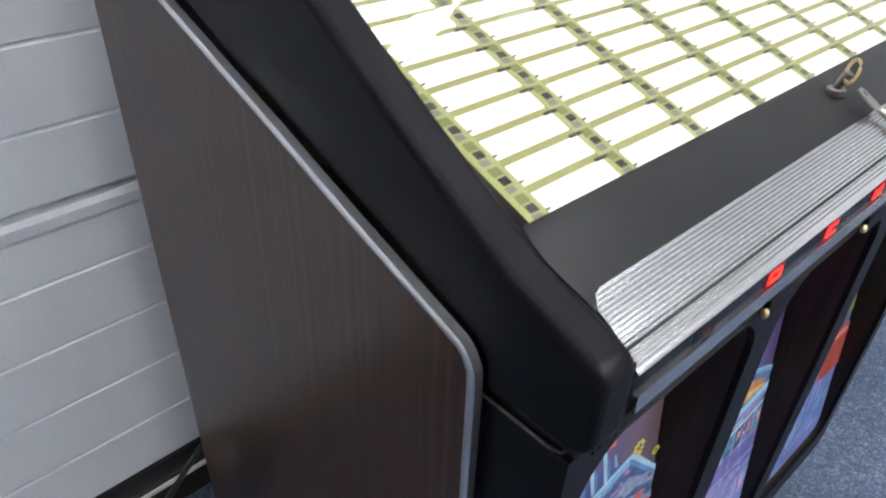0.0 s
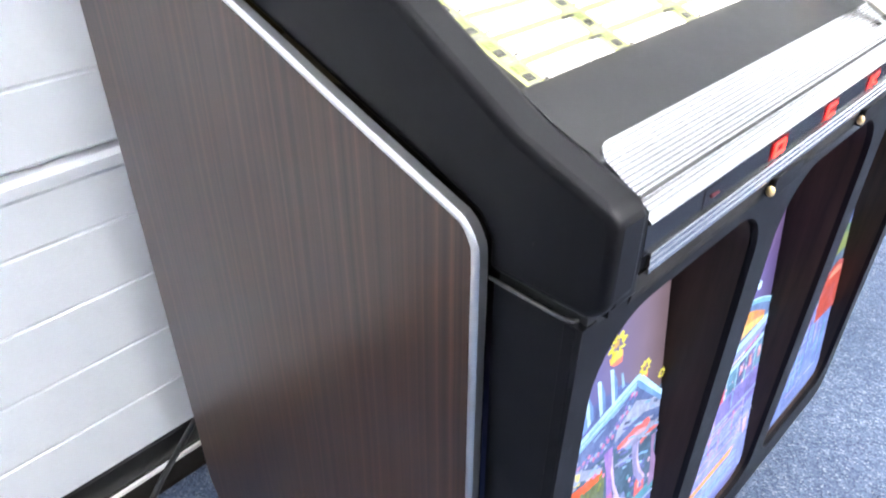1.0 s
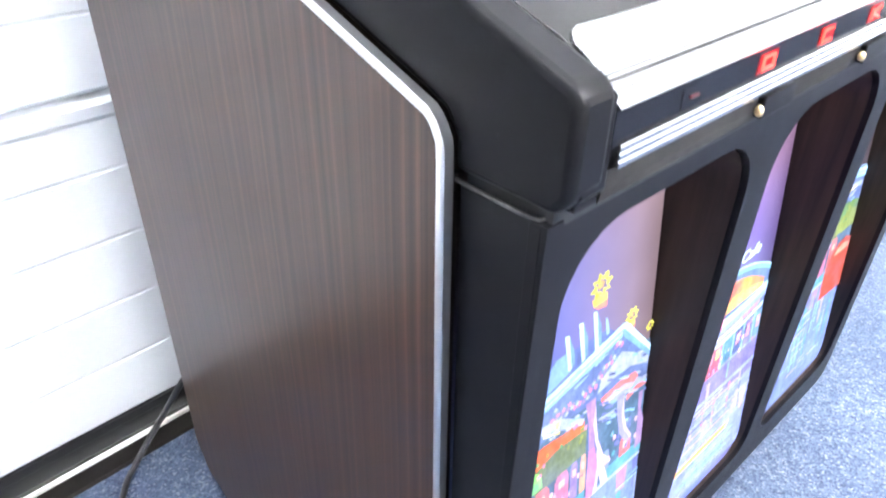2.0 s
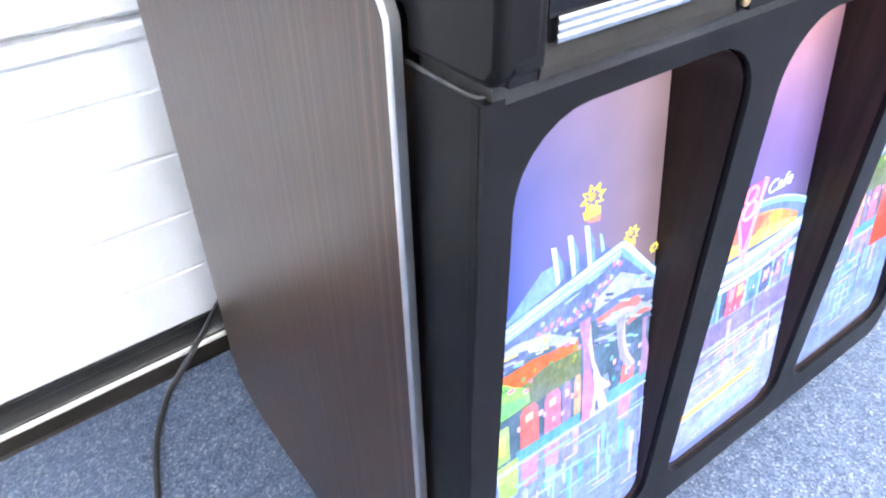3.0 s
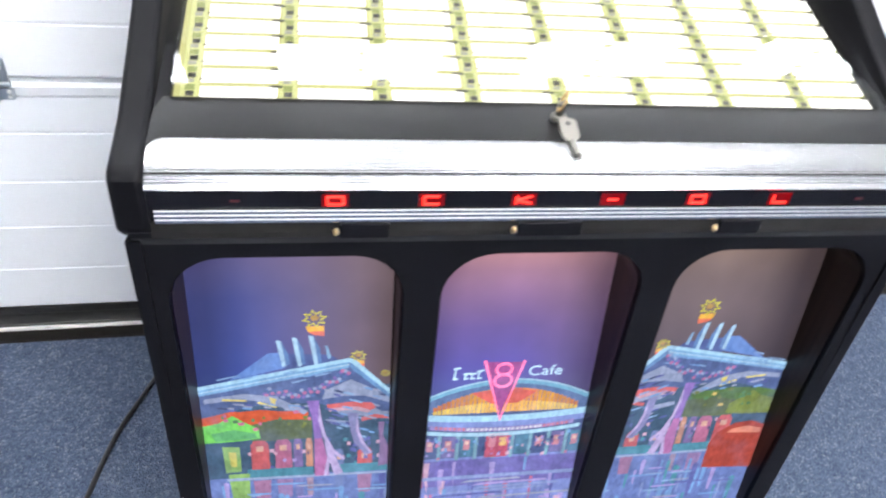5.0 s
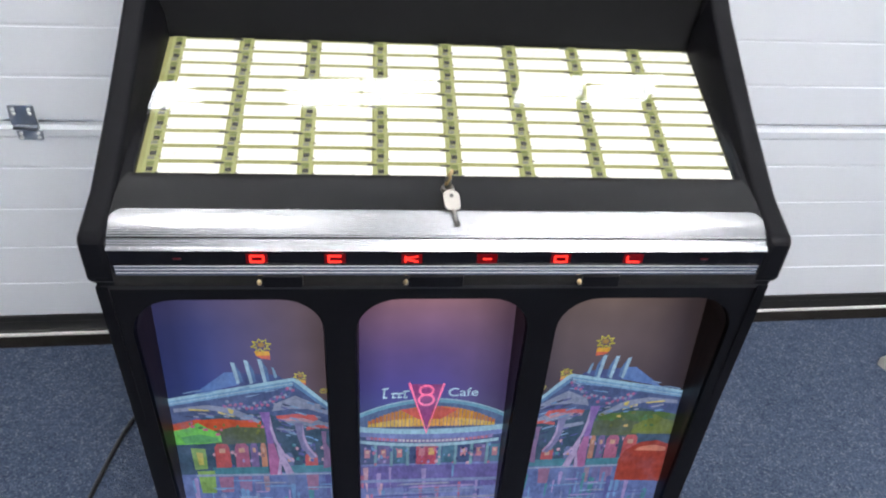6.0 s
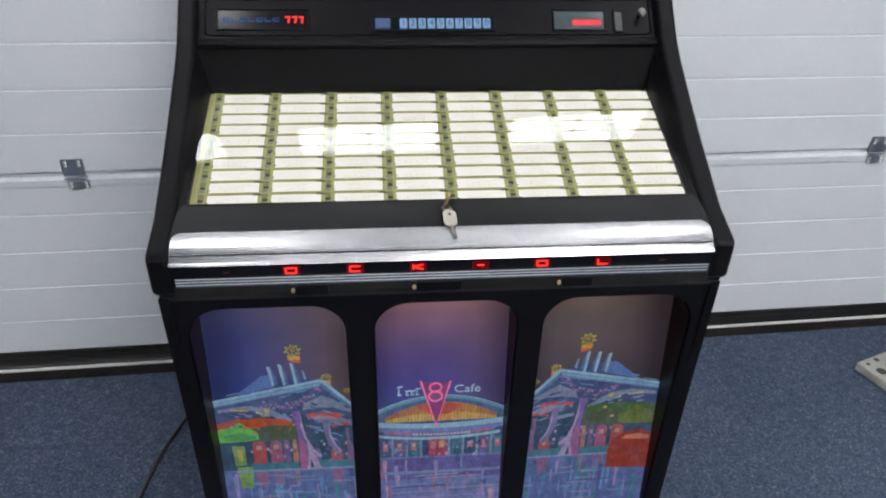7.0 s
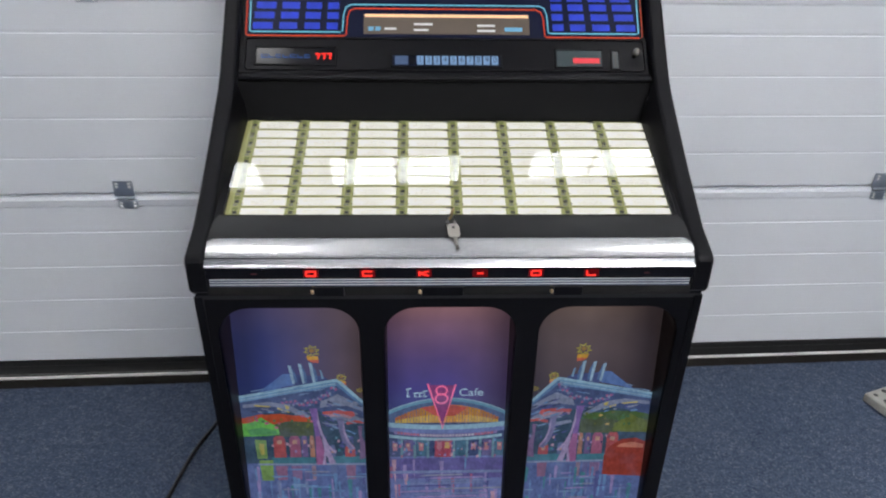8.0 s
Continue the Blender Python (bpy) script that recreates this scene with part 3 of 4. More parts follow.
for k, x in enumerate((-0.203, -0.015, 0.195)):
    half = 0.034 if k == 1 else 0.024
    c = part("clip", prism(rounded(x - half, x + half, 0.7635, 0.7805, (0.002,) * 4, 2), "y", -0.0080, 0.003), BLACK, juke, "", 0, 0.001)
    bm = bmesh.new()
    bmesh.ops.create_uvsphere(bm, u_segments=12, v_segments=8, radius=0.0036, matrix=Matrix.Translation((x - half - 0.004, -0.0070, 0.7715)) @ Matrix.Diagonal((0.85, 0.9, 1.15, 1)))
    part("pin", bm, BRASS, c, "small rounded brass pin", 60)

# red lights: segments on a dim square
GLYPHS = ("", "O", "C", "K", "-", "O", "L", "")
for k, g in enumerate(GLYPHS):
    x, z, y = -0.324 + 0.0925 * k, 0.8055, -0.0042
    on = bool(g)
    b = part("light_window", box(x - 0.0125, x + 0.0125, y - 0.0004, y + 0.001, z - 0.0068, z + 0.0068), LED_BACK if on else NIGHT, juke, "small red light window" if on else "unlit light window")
    bm = bmesh.new()
    bars = {"O": [(-1, -1, 1, -1), (-1, 1, 1, 1), (-1, -1, -1, 1), (1, -1, 1, 1)], "C": [(-1, -1, 1, -1), (-1, 1, 1, 1), (-1, -1, -1, 1)], "K": [(-1, -1, -1, 1), (-1, 0, 1, 1), (-1, 0, 1, -1)], "-": [(-0.7, 0, 0.7, 0)], "L": [(-1, -1, -1, 1), (-1, -1, 1, -1)], "": [(-0.6, 0, 0.6, 0)]}[g]
    for a, c, d, e in bars:
        tube([(x + a * 0.0075, y - 0.0006, z + c * 0.0042), (x + d * 0.0075, y - 0.0006, z + e * 0.0042)], 0.0012, 6, bm)
    part("light_bar", bm, LED if on else LED_DIM, b, "glowing red bars")

# ---- titles ----
T0, T1 = Vector((0, 0.0950, 0.8630)), Vector((0, 0.3440, 0.9540))
TL, TR = -0.3835, 0.3885
run = (T1 - T0).length
tilt = math.atan2(T1.z - T0.z, T1.y - T0.y)
board = part("title_board", box(TL - 0.008, TR + 0.008, -0.008, run + 0.008, -0.014, -0.004), [OLIVE], juke, "backlit board of white title strips and olive holders")
board.matrix_basis = Matrix.Translation(T0) @ Matrix.Rotation(tilt, 4, "X")
PITCH, ROW = (TR - TL) / 8, run / 10


def title_meshes():
    out = []
    for v in range(4):
        rnd = random.Random(v)
        bm = bmesh.new()
        w = PITCH * 0.785
        add_box(bm, 0.0, w, 0.0, ROW * 0.73, 0, 0.0012, 0)
        for line, size in ((0.70, 1.0), (0.50, 0.7), (0.30, 0.8), (0.12, 0.9)):
            x = w * (0.12 + 0.2 * rnd.random())
            while x < w * (0.55 + 0.25 * size * rnd.random()):
                l = w * rnd.uniform(0.03, 0.12)
                add_box(bm, x, x + l, ROW * 0.73 * line - 0.0007, ROW * 0.73 * line + 0.0007, 0.0012, 0.0014, 1)
                x += l + w * rnd.uniform(0.015, 0.03)
        add_box(bm, w * 0.90, w * 1.07, ROW * 0.70, ROW * 0.80, 0.0010, 0.0022, 2)
        add_box(bm, -w * 0.02, w * 0.03, ROW * 0.10, ROW * 0.15, 0.0010, 0.0020, 2)
        me = bpy.data.meshes.new("title_strip")
        bm.to_mesh(me)
        bm.free()
        for m in (CARD, PALEINK, INK):
            me.materials.append(m)
        out.append(me)
    return out


strips = title_meshes()
bm = bmesh.new()
add_box(bm, 0, PITCH * 0.185, 0, ROW, 0, 0.0008, 0)
add_box(bm, PITCH * 0.045, PITCH * 0.140, ROW * 0.62, ROW * 0.92, 0.0008, 0.0012, 1)
add_box(bm, PITCH * 0.055, PITCH * 0.140, ROW * 0.30, ROW * 0.56, 0.0008, 0.0012, 2)
add_box(bm, PITCH * 0.04, PITCH * 0.125, ROW * 0.03, ROW * 0.24, 0.0008, 0.0012, 3)
tag = bpy.data.meshes.new("number_tag")
bm.to_mesh(tag)
bm.free()
for m in (LIME, OLIVEINK, INK, GREYINK):
    tag.materials.append(m)
rnd = random.Random(5)
for c in range(8):
    for r in range(10):
        s = new("title_strip", strips[rnd.randrange(4)])
        s.parent = board
        s.location = (TL + PITCH * c + PITCH * 0.205 + rnd.uniform(-0.0007, 0.0007), ROW * r + ROW * 0.08, -0.004)
        s.rotation_euler = (0, 0, radians(rnd.uniform(-0.35, 0.35)))
        g = new("number_tag", tag)
        g.parent = board
        g.location = (TL + PITCH * c + PITCH * 0.01, ROW * r, -0.004)
bm = box(TL - 0.006, TR + 0.006, -0.002, run + 0.004, 0.0035, 0.0065)
bm.normal_update()
for fc in bm.faces:
    fc.material_index = 0 if abs(fc.calc_center_median().z - 0.0065) < 1e-5 else 1
pane = part("title_glass", bm, [GLASS, CLEAR], juke, "clear glass over the titles")
pane.matrix_basis = board.matrix_basis.copy()
pane.visible_shadow = False

# ---- head: name strip, keys, credit window, lock ----
def on_head(z):
    """Depth of the head's sloping face at a height."""
    return 0.372 + 0.06 * (z - 1.02)


# the head leans back: strip and display are laid out upright and then tipped as one
TIP = Matrix.Translation((-0.004, 0.3675, 1.0345)) @ Matrix.Rotation(radians(-40), 4, "X")
STRIP_POSE = TIP @ Matrix.Diagonal((1.01, 1.0, 1.1, 1.0)) @ Matrix.Translation((0, -0.372, -1.0115))
DISPLAY_POSE = TIP @ Matrix.Diagonal((1.045, 1.0, 1.12, 1.0)) @ Matrix.Translation((-0.002, -0.372, -1.0130))
head = part("head_panel", prism([(on_head(1.017), 1.017), (on_head(1.088), 1.088), (0.41, 1.088), (0.41, 1.012), (on_head(1.012), 1.012)], "x", -0.400, 0.400), BLACK, juke, "black name and key panel")
head.matrix_basis = STRIP_POSE
bm = bmesh.new()
o, i = rounded(-0.385, 0.395, 1.020, 1.085, (0.010, 0.010, 0.004, 0.004), 4), rounded(-0.382, 0.392, 1.023, 1.082, (0.008, 0.008, 0.003, 0.003), 4)
for inset in (0,):
    loft([[(x, on_head(z) - 0.0005, z) for x, z in o], [(x, on_head(z) - 0.0028, z) for x, z in [((a[0] + b[0]) / 2, (a[1] + b[1]) / 2) for a, b in zip(o, i)]], [(x, on_head(z) - 0.0005, z) for x, z in i]], False, 0, bm)
part("panel_bead", bm, BLACK, head, "raised bead round the panel", 40)


def head_window(name, x0, x1, z0, z1, mat, label, depth=0.004):
    """A raised dark frame with a sunken sheet."""
    ym = on_head((z0 + z1) / 2)
    bm = loft([[(x, ym - d, z) for x, z in rounded(x0 - g, x1 + g, z0 - g, z1 + g, (0.0015,) * 4, 2)] for g, d in ((0.004, 0.0), (0.003, 0.0035), (0.0005, 0.0035), (0.0, 0.0005))], False)
    f = part(name, bm, BLACK, head, label, 30)
    part("sheet", box(x0 - 0.0005, x1 + 0.0005, ym - 0.0012, ym + 0.001, z0 - 0.0005, z1 + 0.0005), mat, f)
    return f, ym


f, ym = head_window("badge", -0.362, -0.211, 1.0335, 1.064, NIGHT, "dark name plate with blue and red bars")
bm = bmesh.new()
for k in range(7):
    x = -0.353 + k * 0.0138
    add_box(bm, x, x + 0.011, ym - 0.0018, ym - 0.0008, 1.0445, 1.0468)
    add_box(bm, x, x + 0.0022, ym - 0.0018, ym - 0.0008, 1.0468, 1.0515)
    if k % 2 == 0:
        add_box(bm, x + 0.0022, x + 0.011, ym - 0.0018, ym - 0.0008, 1.0502, 1.0515)
part("blue_bars", bm, BADGE_BLUE, f)
bm = bmesh.new()
for k in range(3):
    x = -0.2505 + k * 0.0115
    prism([(x + 0.0055, 1.0425), (x + 0.0080, 1.0425), (x + 0.0100, 1.0535), (x + 0.0075, 1.0535)], "y", ym - 0.002, ym - 0.0008, bm)
    prism([(x + 0.001, 1.0515), (x + 0.0092, 1.0515), (x + 0.0096, 1.0535), (x + 0.0014, 1.0535)], "y", ym - 0.0021, ym - 0.0009, bm)
part("red_bars", bm, LED, f, "glowing red bars")

f, ym = head_window("key_pad", -0.099, 0.109, 1.0305, 1.050, NAVY, "row of pale blue lit keys")


def glyph(text, x, z, y, size, mat, parent):
    c = bpy.data.curves.new("digit", "FONT")
    c.body, c.size, c.extrude, c.align_x, c.align_y = text, size, 0.0002, "CENTER", "CENTER"
    tmp = bpy.data.objects.new("digit", c)
    me = bpy.data.meshes.new_from_object(tmp)
    bpy.data.objects.remove(tmp)
    me.name = "digit"
    me.materials.append(mat)
    ob = new("digit", me)
    ob.parent = parent
    ob.matrix_basis = pose(x, y, z, 90, 0, 0)
    return ob


def key(x0, x1, mat, text=""):
    k = part("key", prism(rounded(x0, x1, 1.0325, 1.0485, (0.001,) * 4, 2), "y", ym - 0.0055, ym - 0.001), mat, head, "", 0, 0.0006, 1)
    if text:
        glyph(text, (x0 + x1) / 2, 1.0405, ym - 0.0058, 0.0155, KEYINK, k)
    return k


key(-0.0955, -0.0700, KEYCAP_DIM)
key(-0.0675, -0.0560, NIGHT)
for k, ch in enumerate("1234567890"):
    key(-0.0530 + k * 0.0161, -0.0530 + k * 0.0161 + 0.0128, KEYCAP, ch)
f, ym = head_window("credit_window", 0.2195, 0.3085, 1.0315, 1.062, plain("grey_green_lens", (0.045, 0.06, 0.065), 0.15, 0.2), "grey credit window with a red lit bar")
part("lit_bar", box(0.252, 0.304, ym - 0.0018, ym - 0.0008, 1.0375, 1.0475), lit("credit_red", (0.95, 0.08, 0.1), 0.9, 0.25, 120), f, "glowing red bar")
f, ym = head_window("coin_slot", 0.3295, 0.3415, 1.028, 1.061, plain("slot_green", (0.02, 0.03, 0.032), 0.3), "narrow dark coin slot")
part("slit", box(0.334, 0.337, ym - 0.002, ym - 0.001, 1.031, 1.058), INK, f)
yk = on_head(1.052)
bm = disc(bmesh.new(), (0.3735, 1.053, yk - 0.016), 0.0042, "y", 0.018, 14)
stem = part("knob", bm, BLACK, head, "chrome push knob on a black stem")
bm = bmesh.new()
bmesh.ops.create_uvsphere(bm, u_segments=14, v_segments=8, radius=0.0072, matrix=Matrix.Translation((0.3735, yk - 0.018, 1.053)) @ Matrix.Diagonal((1, 0.7, 1, 1)))
part("knob_cap", bm, KEYMETAL, stem, "polished chrome cap", 60)

# display glass above: grid of blue tiles, neon outline, centre window
yd = 0.378
display = part("display", box(-0.385, 0.385, yd + 0.003, 0.40, 1.0885, 1.262), NAVY, juke, "printed dark blue display with neon outlines")
display.matrix_basis = DISPLAY_POSE
part("display_mask", box(-0.385, -0.371, yd, yd + 0.006, 1.0885, 1.262), BLACK, display)
part("display_mask", box(0.3775, 0.385, yd, yd + 0.006, 1.0885, 1.262), BLACK, display)
for sgn in (-1, 1):
    for r in range(9):
        for c in range(4):
            xs = [0.205, 0.239, 0.282, 0.328]
            ws = [0.021, 0.029, 0.033, 0.037]
            x0 = 0.006 + sgn * xs[c]
            x1 = 0.006 + sgn * (xs[c] + ws[c])
            z0 = 1.1045 + r * 0.0205 - r * r * 0.0004
            sh = sgn * 0.0022 * r * (0.4 + 0.3 * c)
            if z0 < 1.245 and not (c == 0 and 4 < r):
                part("blue_tile", prism([(x0 - sh, z0), (x1 - sh, z0), (x1 - sh * 1.05, z0 + 0.0125), (x0 - sh * 1.05, z0 + 0.0125)], "y", yd + 0.0015, yd + 0.0035), COBALT, display)


def neon(dx, dz, mat, name):
    """Outline: up the side, along the foot, up and over the centre window."""
    pts = []
    half = [(0.370 + dx, 1.258), (0.370 + dx, 1.100 + dz), (0.366 + dx, 1.0985 + dz), (0.200 - dx, 1.0985 + dz), (0.196 - dx, 1.101 + dz), (0.194 - dx, 1.135 + dz), (0.190 - dx, 1.147 + dz), (0.180 - dx, 1.152 + dz)]
    pts = [(0.006 - a, yd + 0.001, z) for a, z in half] + [(0.006 + a, yd + 0.001, z) for a, z in half[::-1]]
    return part(name, tube(pts, 0.0012, 6), mat, display, "glowing outline", 60)


neon(0.0, 0.0, CYAN, "cyan_line")
neon(0.007, -0.0075, RED, "red_line")
win = part("display_window", box(-0.150, 0.166, yd + 0.001, yd + 0.004, 1.096, 1.134), BROWNGLASS, display, "lit brown message window")
part("lit_strip", box(-0.148, 0.164, yd + 0.0002, yd + 0.002, 1.128, 1.1335), AMBER, win, "glowing amber strip")
for x, l in ((-0.141, 0.010), (-0.128, 0.010), (0.118, 0.034)):
    part("blue_text_bar", box(x, x + l, yd - 0.0004, yd + 0.001, 1.1015, 1.109), CYANTEXT, win)
for x, l, z in ((-0.110, 0.022, 1.1035), (-0.055, 0.036, 1.1125), (-0.055, 0.028, 1.1015), (0.066, 0.034, 1.1105), (0.066, 0.034, 1.1005)):
    part("white_text_bar", box(x, x + l, yd - 0.0004, yd + 0.001, z, z + 0.0036), WHITETEXT, win)

# ---- backlit pictures ----
# The bright warm top stops paint in glow from the lamp behind.
SKY1 = lit_sky("night_sky_west", [(0.0, (0.10, 0.22, 0.62)), (0.25, (0.055, 0.10, 0.44)), (0.6, (0.075, 0.10, 0.38)), (0.84, (0.20, 0.17, 0.36)), (1.0, (0.62, 0.42, 0.40))], (-0.35, -0.14, (0.30, 0.20, 0.18), -0.265))
SKY2 = lit_sky("night_sky_centre", [(0.0, (0.14, 0.20, 0.62)), (0.22, (0.14, 0.12, 0.54)), (0.42, (0.20, 0.13, 0.44)), (0.7, (0.42, 0.22, 0.33)), (1.0, (1.0, 0.50, 0.38))], (0.0, 0.26, (0.34, 0.2, 0.2), -0.007))
SKY3 = lit_sky("night_sky_east", [(0.0, (0.12, 0.14, 0.24)), (0.25, (0.14, 0.11, 0.14)), (0.6, (0.22, 0.16, 0.16)), (0.85, (0.36, 0.25, 0.21)), (1.0, (0.74, 0.46, 0.33))], (0.26, 0.44, (0.12, 0.08, 0.07), 0.265))
ART = {}
SHEETS = ((-0.405, -0.1615), (-0.1145, 0.1145), (0.1595, 0.405))


def ink(name, color, strength=0.85, vary=0.25, scale=45):
    if name not in ART:
        ART[name] = lit_art("art_" + name, color, strength * BACKLIGHT * 1.22, vary)
    return ART[name]


def up(z):
    """Height on the sheet of a height in the artwork."""
    return 0.595 + 0.85 * (z - 0.60)


def flat(points, layer, bm=None):
    """A printed shape on the leaning sheet, a hair in front of it."""
    bm = bm or bmesh.new()
    own = bmesh.new()
    own.faces.new([own.verts.new((x, 0, z)) for x, z in points])
    mid = sum(p[0] for p in points) / len(points)
    x0, x1 = next(s for s in SHEETS if mid < s[1] + 0.03)
    for c, d in ((x0, -1), (x1, 1)):
        bmesh.ops.bisect_plane(own, geom=own.verts[:] + own.edges[:] + own.faces[:], plane_co=(c, 0, 0), plane_no=(d, 0, 0), clear_outer=True)
    copy = {}
    for v in own.verts:
        copy[v] = bm.verts.new((v.co.x, depth(up(v.co.z)) - 0.0003 - 0.00015 * layer, up(v.co.z)))
    for fc in own.faces:
        bm.faces.new([copy[v] for v in fc.verts])
    own.free()
    return bm


def art(parent, name, shapes, mat, layer):
    for s in shapes:
        part(name, flat(s, layer), mat, parent)


def star(cx, cz, r0, r1, n=8):
    out = []
    for k in range(2 * n):
        a = math.pi * k / n + 0.2
        r = r0 if k % 2 == 0 else r1
        out.append((cx + r * math.cos(a), cz + r * math.sin(a)))
    return out


def blob(rnd, cx, cz, rx, rz, n=14):
    return [(cx + rx * rnd.uniform(0.72, 1.15) * math.cos(2 * math.pi * k / n), cz + rz * rnd.uniform(0.72, 1.15) * math.sin(2 * math.pi * k / n)) for k in range(n)]


def quad(x0, z0, x1, z1):
    return [(x0, z0), (x1, z0), (x1, z1), (x0, z1)]


def band(line, t):
    """A stripe of thickness t hung below a line."""
    return list(line) + [(x, z - t) for x, z in reversed(line)]


def arch(x0, x1, z, rise, n=14):
    return [(x0 + (x1 - x0) * k / n, z + rise * (1 - (2 * k / n - 1) ** 2)) for k in range(n + 1)]


def g(cx, cz):
    """Artwork units: across from the left edge and down from the top of the print."""
    return (-0.4055 + cx * 0.00046, 0.7452 - cz * 0.00063)


def brushwork(S, rnd, regions):
    """Short strokes, each region in its own few tones."""
    for x0, x1, y0, y1, n, l, t, slope, tones in regions:
        for k in range(n):
            x, y, w = rnd.uniform(x0, x1), rnd.uniform(y0, y1), l * rnd.uniform(0.5, 1.3)
            c = rnd.choice(tones)
            S("printed_dab", [[g(x, y), g(x + w * 0.5, y + slope * w * 0.5 - t * 0.3), g(x + w, y + slope * w), g(x + w * 0.9, y + slope * w + t), g(x + w * 0.1, y + t)]], ink(*c), 8 + k % 6)


ICE, PALE, AZURE = ("dab_ice", (0.30, 0.48, 0.78)), ("dab_pale", (0.38, 0.42, 0.60)), ("dab_azure", (0.22, 0.42, 0.80))
INDIGO, LILAC, NAVYDAB = ("dab_indigo", (0.14, 0.16, 0.46)), ("dab_lilac", (0.46, 0.38, 0.78)), ("dab_night", (0.06, 0.08, 0.20))
TEALDAB, ROSE, GOLD = ("dab_teal", (0.10, 0.34, 0.44)), ("dab_rose", (0.62, 0.20, 0.36)), ("dab_gold", (0.80, 0.60, 0.22))
LEAFDAB, OLIVE, BLUSH = ("dab_leaf", (0.12, 0.26, 0.14)), ("dab_olive", (0.20, 0.24, 0.08)), ("dab_blush", (0.72, 0.46, 0.62))


def station(sheet, f, east):
    """The filling-station canopy of the outer pictures; f mirrors it."""
    rnd = random.Random(3 if east else 2)
    P = lambda pts: [(f(x), z) for x, z in pts]
    S = lambda name, shapes, mat, layer: art(sheet, name, [P(s) for s in shapes], mat, layer)
    D = lambda name, shapes, mat, layer: S(name, [[g(*p) for p in q] for q in shapes], mat, layer)
    D("printed_hedge", [[(10, 440), (560, 440), (560, 740), (10, 740)]], ink("hedge", (0.07, 0.13, 0.22), 0.85, 0.4), 1)
    D("printed_ground", [[(10, 722), (560, 722), (560, 1060), (10, 1060)]], ink("ground", (0.17, 0.24, 0.56), 0.85, 0.35, 20), 2)
    # trees and bushes
    tree = ink("east_tree", (0.12, 0.22, 0.08)) if east else ink("red_tree", (0.70, 0.13, 0.06))
    D("printed_tree", [[(10, 505), (60, 492), (110, 506), (170, 502), (230, 510), (300, 512), (300, 545), (220, 540), (150, 552), (90, 545), (10, 560)]], tree, 3)
    D("printed_tree", [[(140, 548), (210, 534), (310, 540), (310, 600), (140, 604)]], ink("olive_tree", (0.13, 0.17, 0.10)), 4)
    D("printed_bush", [[(10, 545), (52, 538), (92, 516), (120, 536), (160, 560), (164, 592), (110, 598), (10, 600)]], ink("east_bush", (0.22, 0.28, 0.08)) if east else ink("green_bush", (0.22, 0.72, 0.16)), 5)
    if not east:
        D("printed_bush", [[(30, 570), (92, 560), (150, 575), (155, 590), (40, 596)]], ink("green_bush_low", (0.15, 0.48, 0.20)), 6)
    # canopy underside
    D("printed_soffit", [[(10, 448), (415, 378), (560, 480), (560, 530), (420, 520), (330, 490), (200, 480), (10, 520)]], ink("soffit", (0.11, 0.16, 0.36), 0.85, 0.35), 5)
    D("printed_soffit_light", [[(20, 462), (130, 450), (210, 462), (300, 512), (290, 522), (180, 478), (120, 466), (20, 476)], [(350, 450), (420, 420), (470, 445), (540, 486), (540, 500), (460, 472), (400, 470), (340, 478)], [(360, 506), (430, 496), (490, 512), (540, 540), (540, 552), (470, 536), (400, 532)], [(350, 540), (420, 552), (440, 575), (345, 552)]], ink("soffit_light", (0.34, 0.40, 0.60), 0.85, 0.3), 6)
    D("printed_stripe", [[(352, 494), (420, 488), (480, 494), (492, 510), (478, 518), (440, 504), (356, 506)], [(450, 540), (490, 532), (545, 540), (545, 548), (492, 544), (452, 552)]], ink("red_stripe", (0.72, 0.16, 0.16)), 9)
    D("printed_stripe", [[(356, 506), (440, 504), (478, 518), (470, 526), (430, 514), (360, 516)]], ink("rose_stripe", (0.70, 0.42, 0.52)), 9)
    D("printed_lamp", [[(70, 462), (135, 468), (135, 473), (70, 468)], [(165, 474), (216, 492), (214, 497), (163, 480)], [(196, 462), (216, 470), (210, 486), (200, 480)]], ink("yellow_lamp", (0.85, 0.72, 0.22)), 9)
    # roof, fins and fascia
    D("printed_roof", [[(95, 408), (200, 334), (228, 334), (245, 378)]], ink("roof_slope", (0.16, 0.30, 0.72), 0.85, 0.2), 7)
    D("printed_roof", [[(228, 336), (365, 345), (390, 362), (245, 384)]], ink("roof_dark", (0.10, 0.14, 0.36)), 7)
    for a, b in ((222, 298), (264, 291), (308, 288)):
        D("printed_fin", [[(a, b), (a + 13, b + 3), (a + 24, 372), (a + 14, 376)]], ink("fin", (0.46, 0.70, 0.94)), 9)
        D("printed_fin_side", [[(a + 13, b + 3), (a + 30, b + 38), (a + 34, 368), (a + 24, 372)]], ink("fin_side", (0.14, 0.26, 0.54)), 8)
    D("printed_fin_side", [[(350, 316), (358, 320), (368, 354), (358, 357)]], ink("fin_far", (0.28, 0.48, 0.74)), 8)
    D("printed_fascia", [[(5, 424), (415, 355), (415, 366), (5, 434)], [(415, 355), (432, 360), (560, 482), (560, 494), (424, 372), (415, 366)]], ink("fascia", (0.42, 0.70, 0.92), 0.9, 0.12), 12)
    D("printed_fascia", [[(5, 434), (415, 366), (415, 384), (5, 452)]], ink("fascia_low", (0.24, 0.46, 0.76), 0.88, 0.2), 11)
    D("printed_fascia", [[(415, 366), (424, 372), (560, 494), (560, 506), (420, 386)]], ink("fascia_turn", (0.16, 0.32, 0.60)), 11)
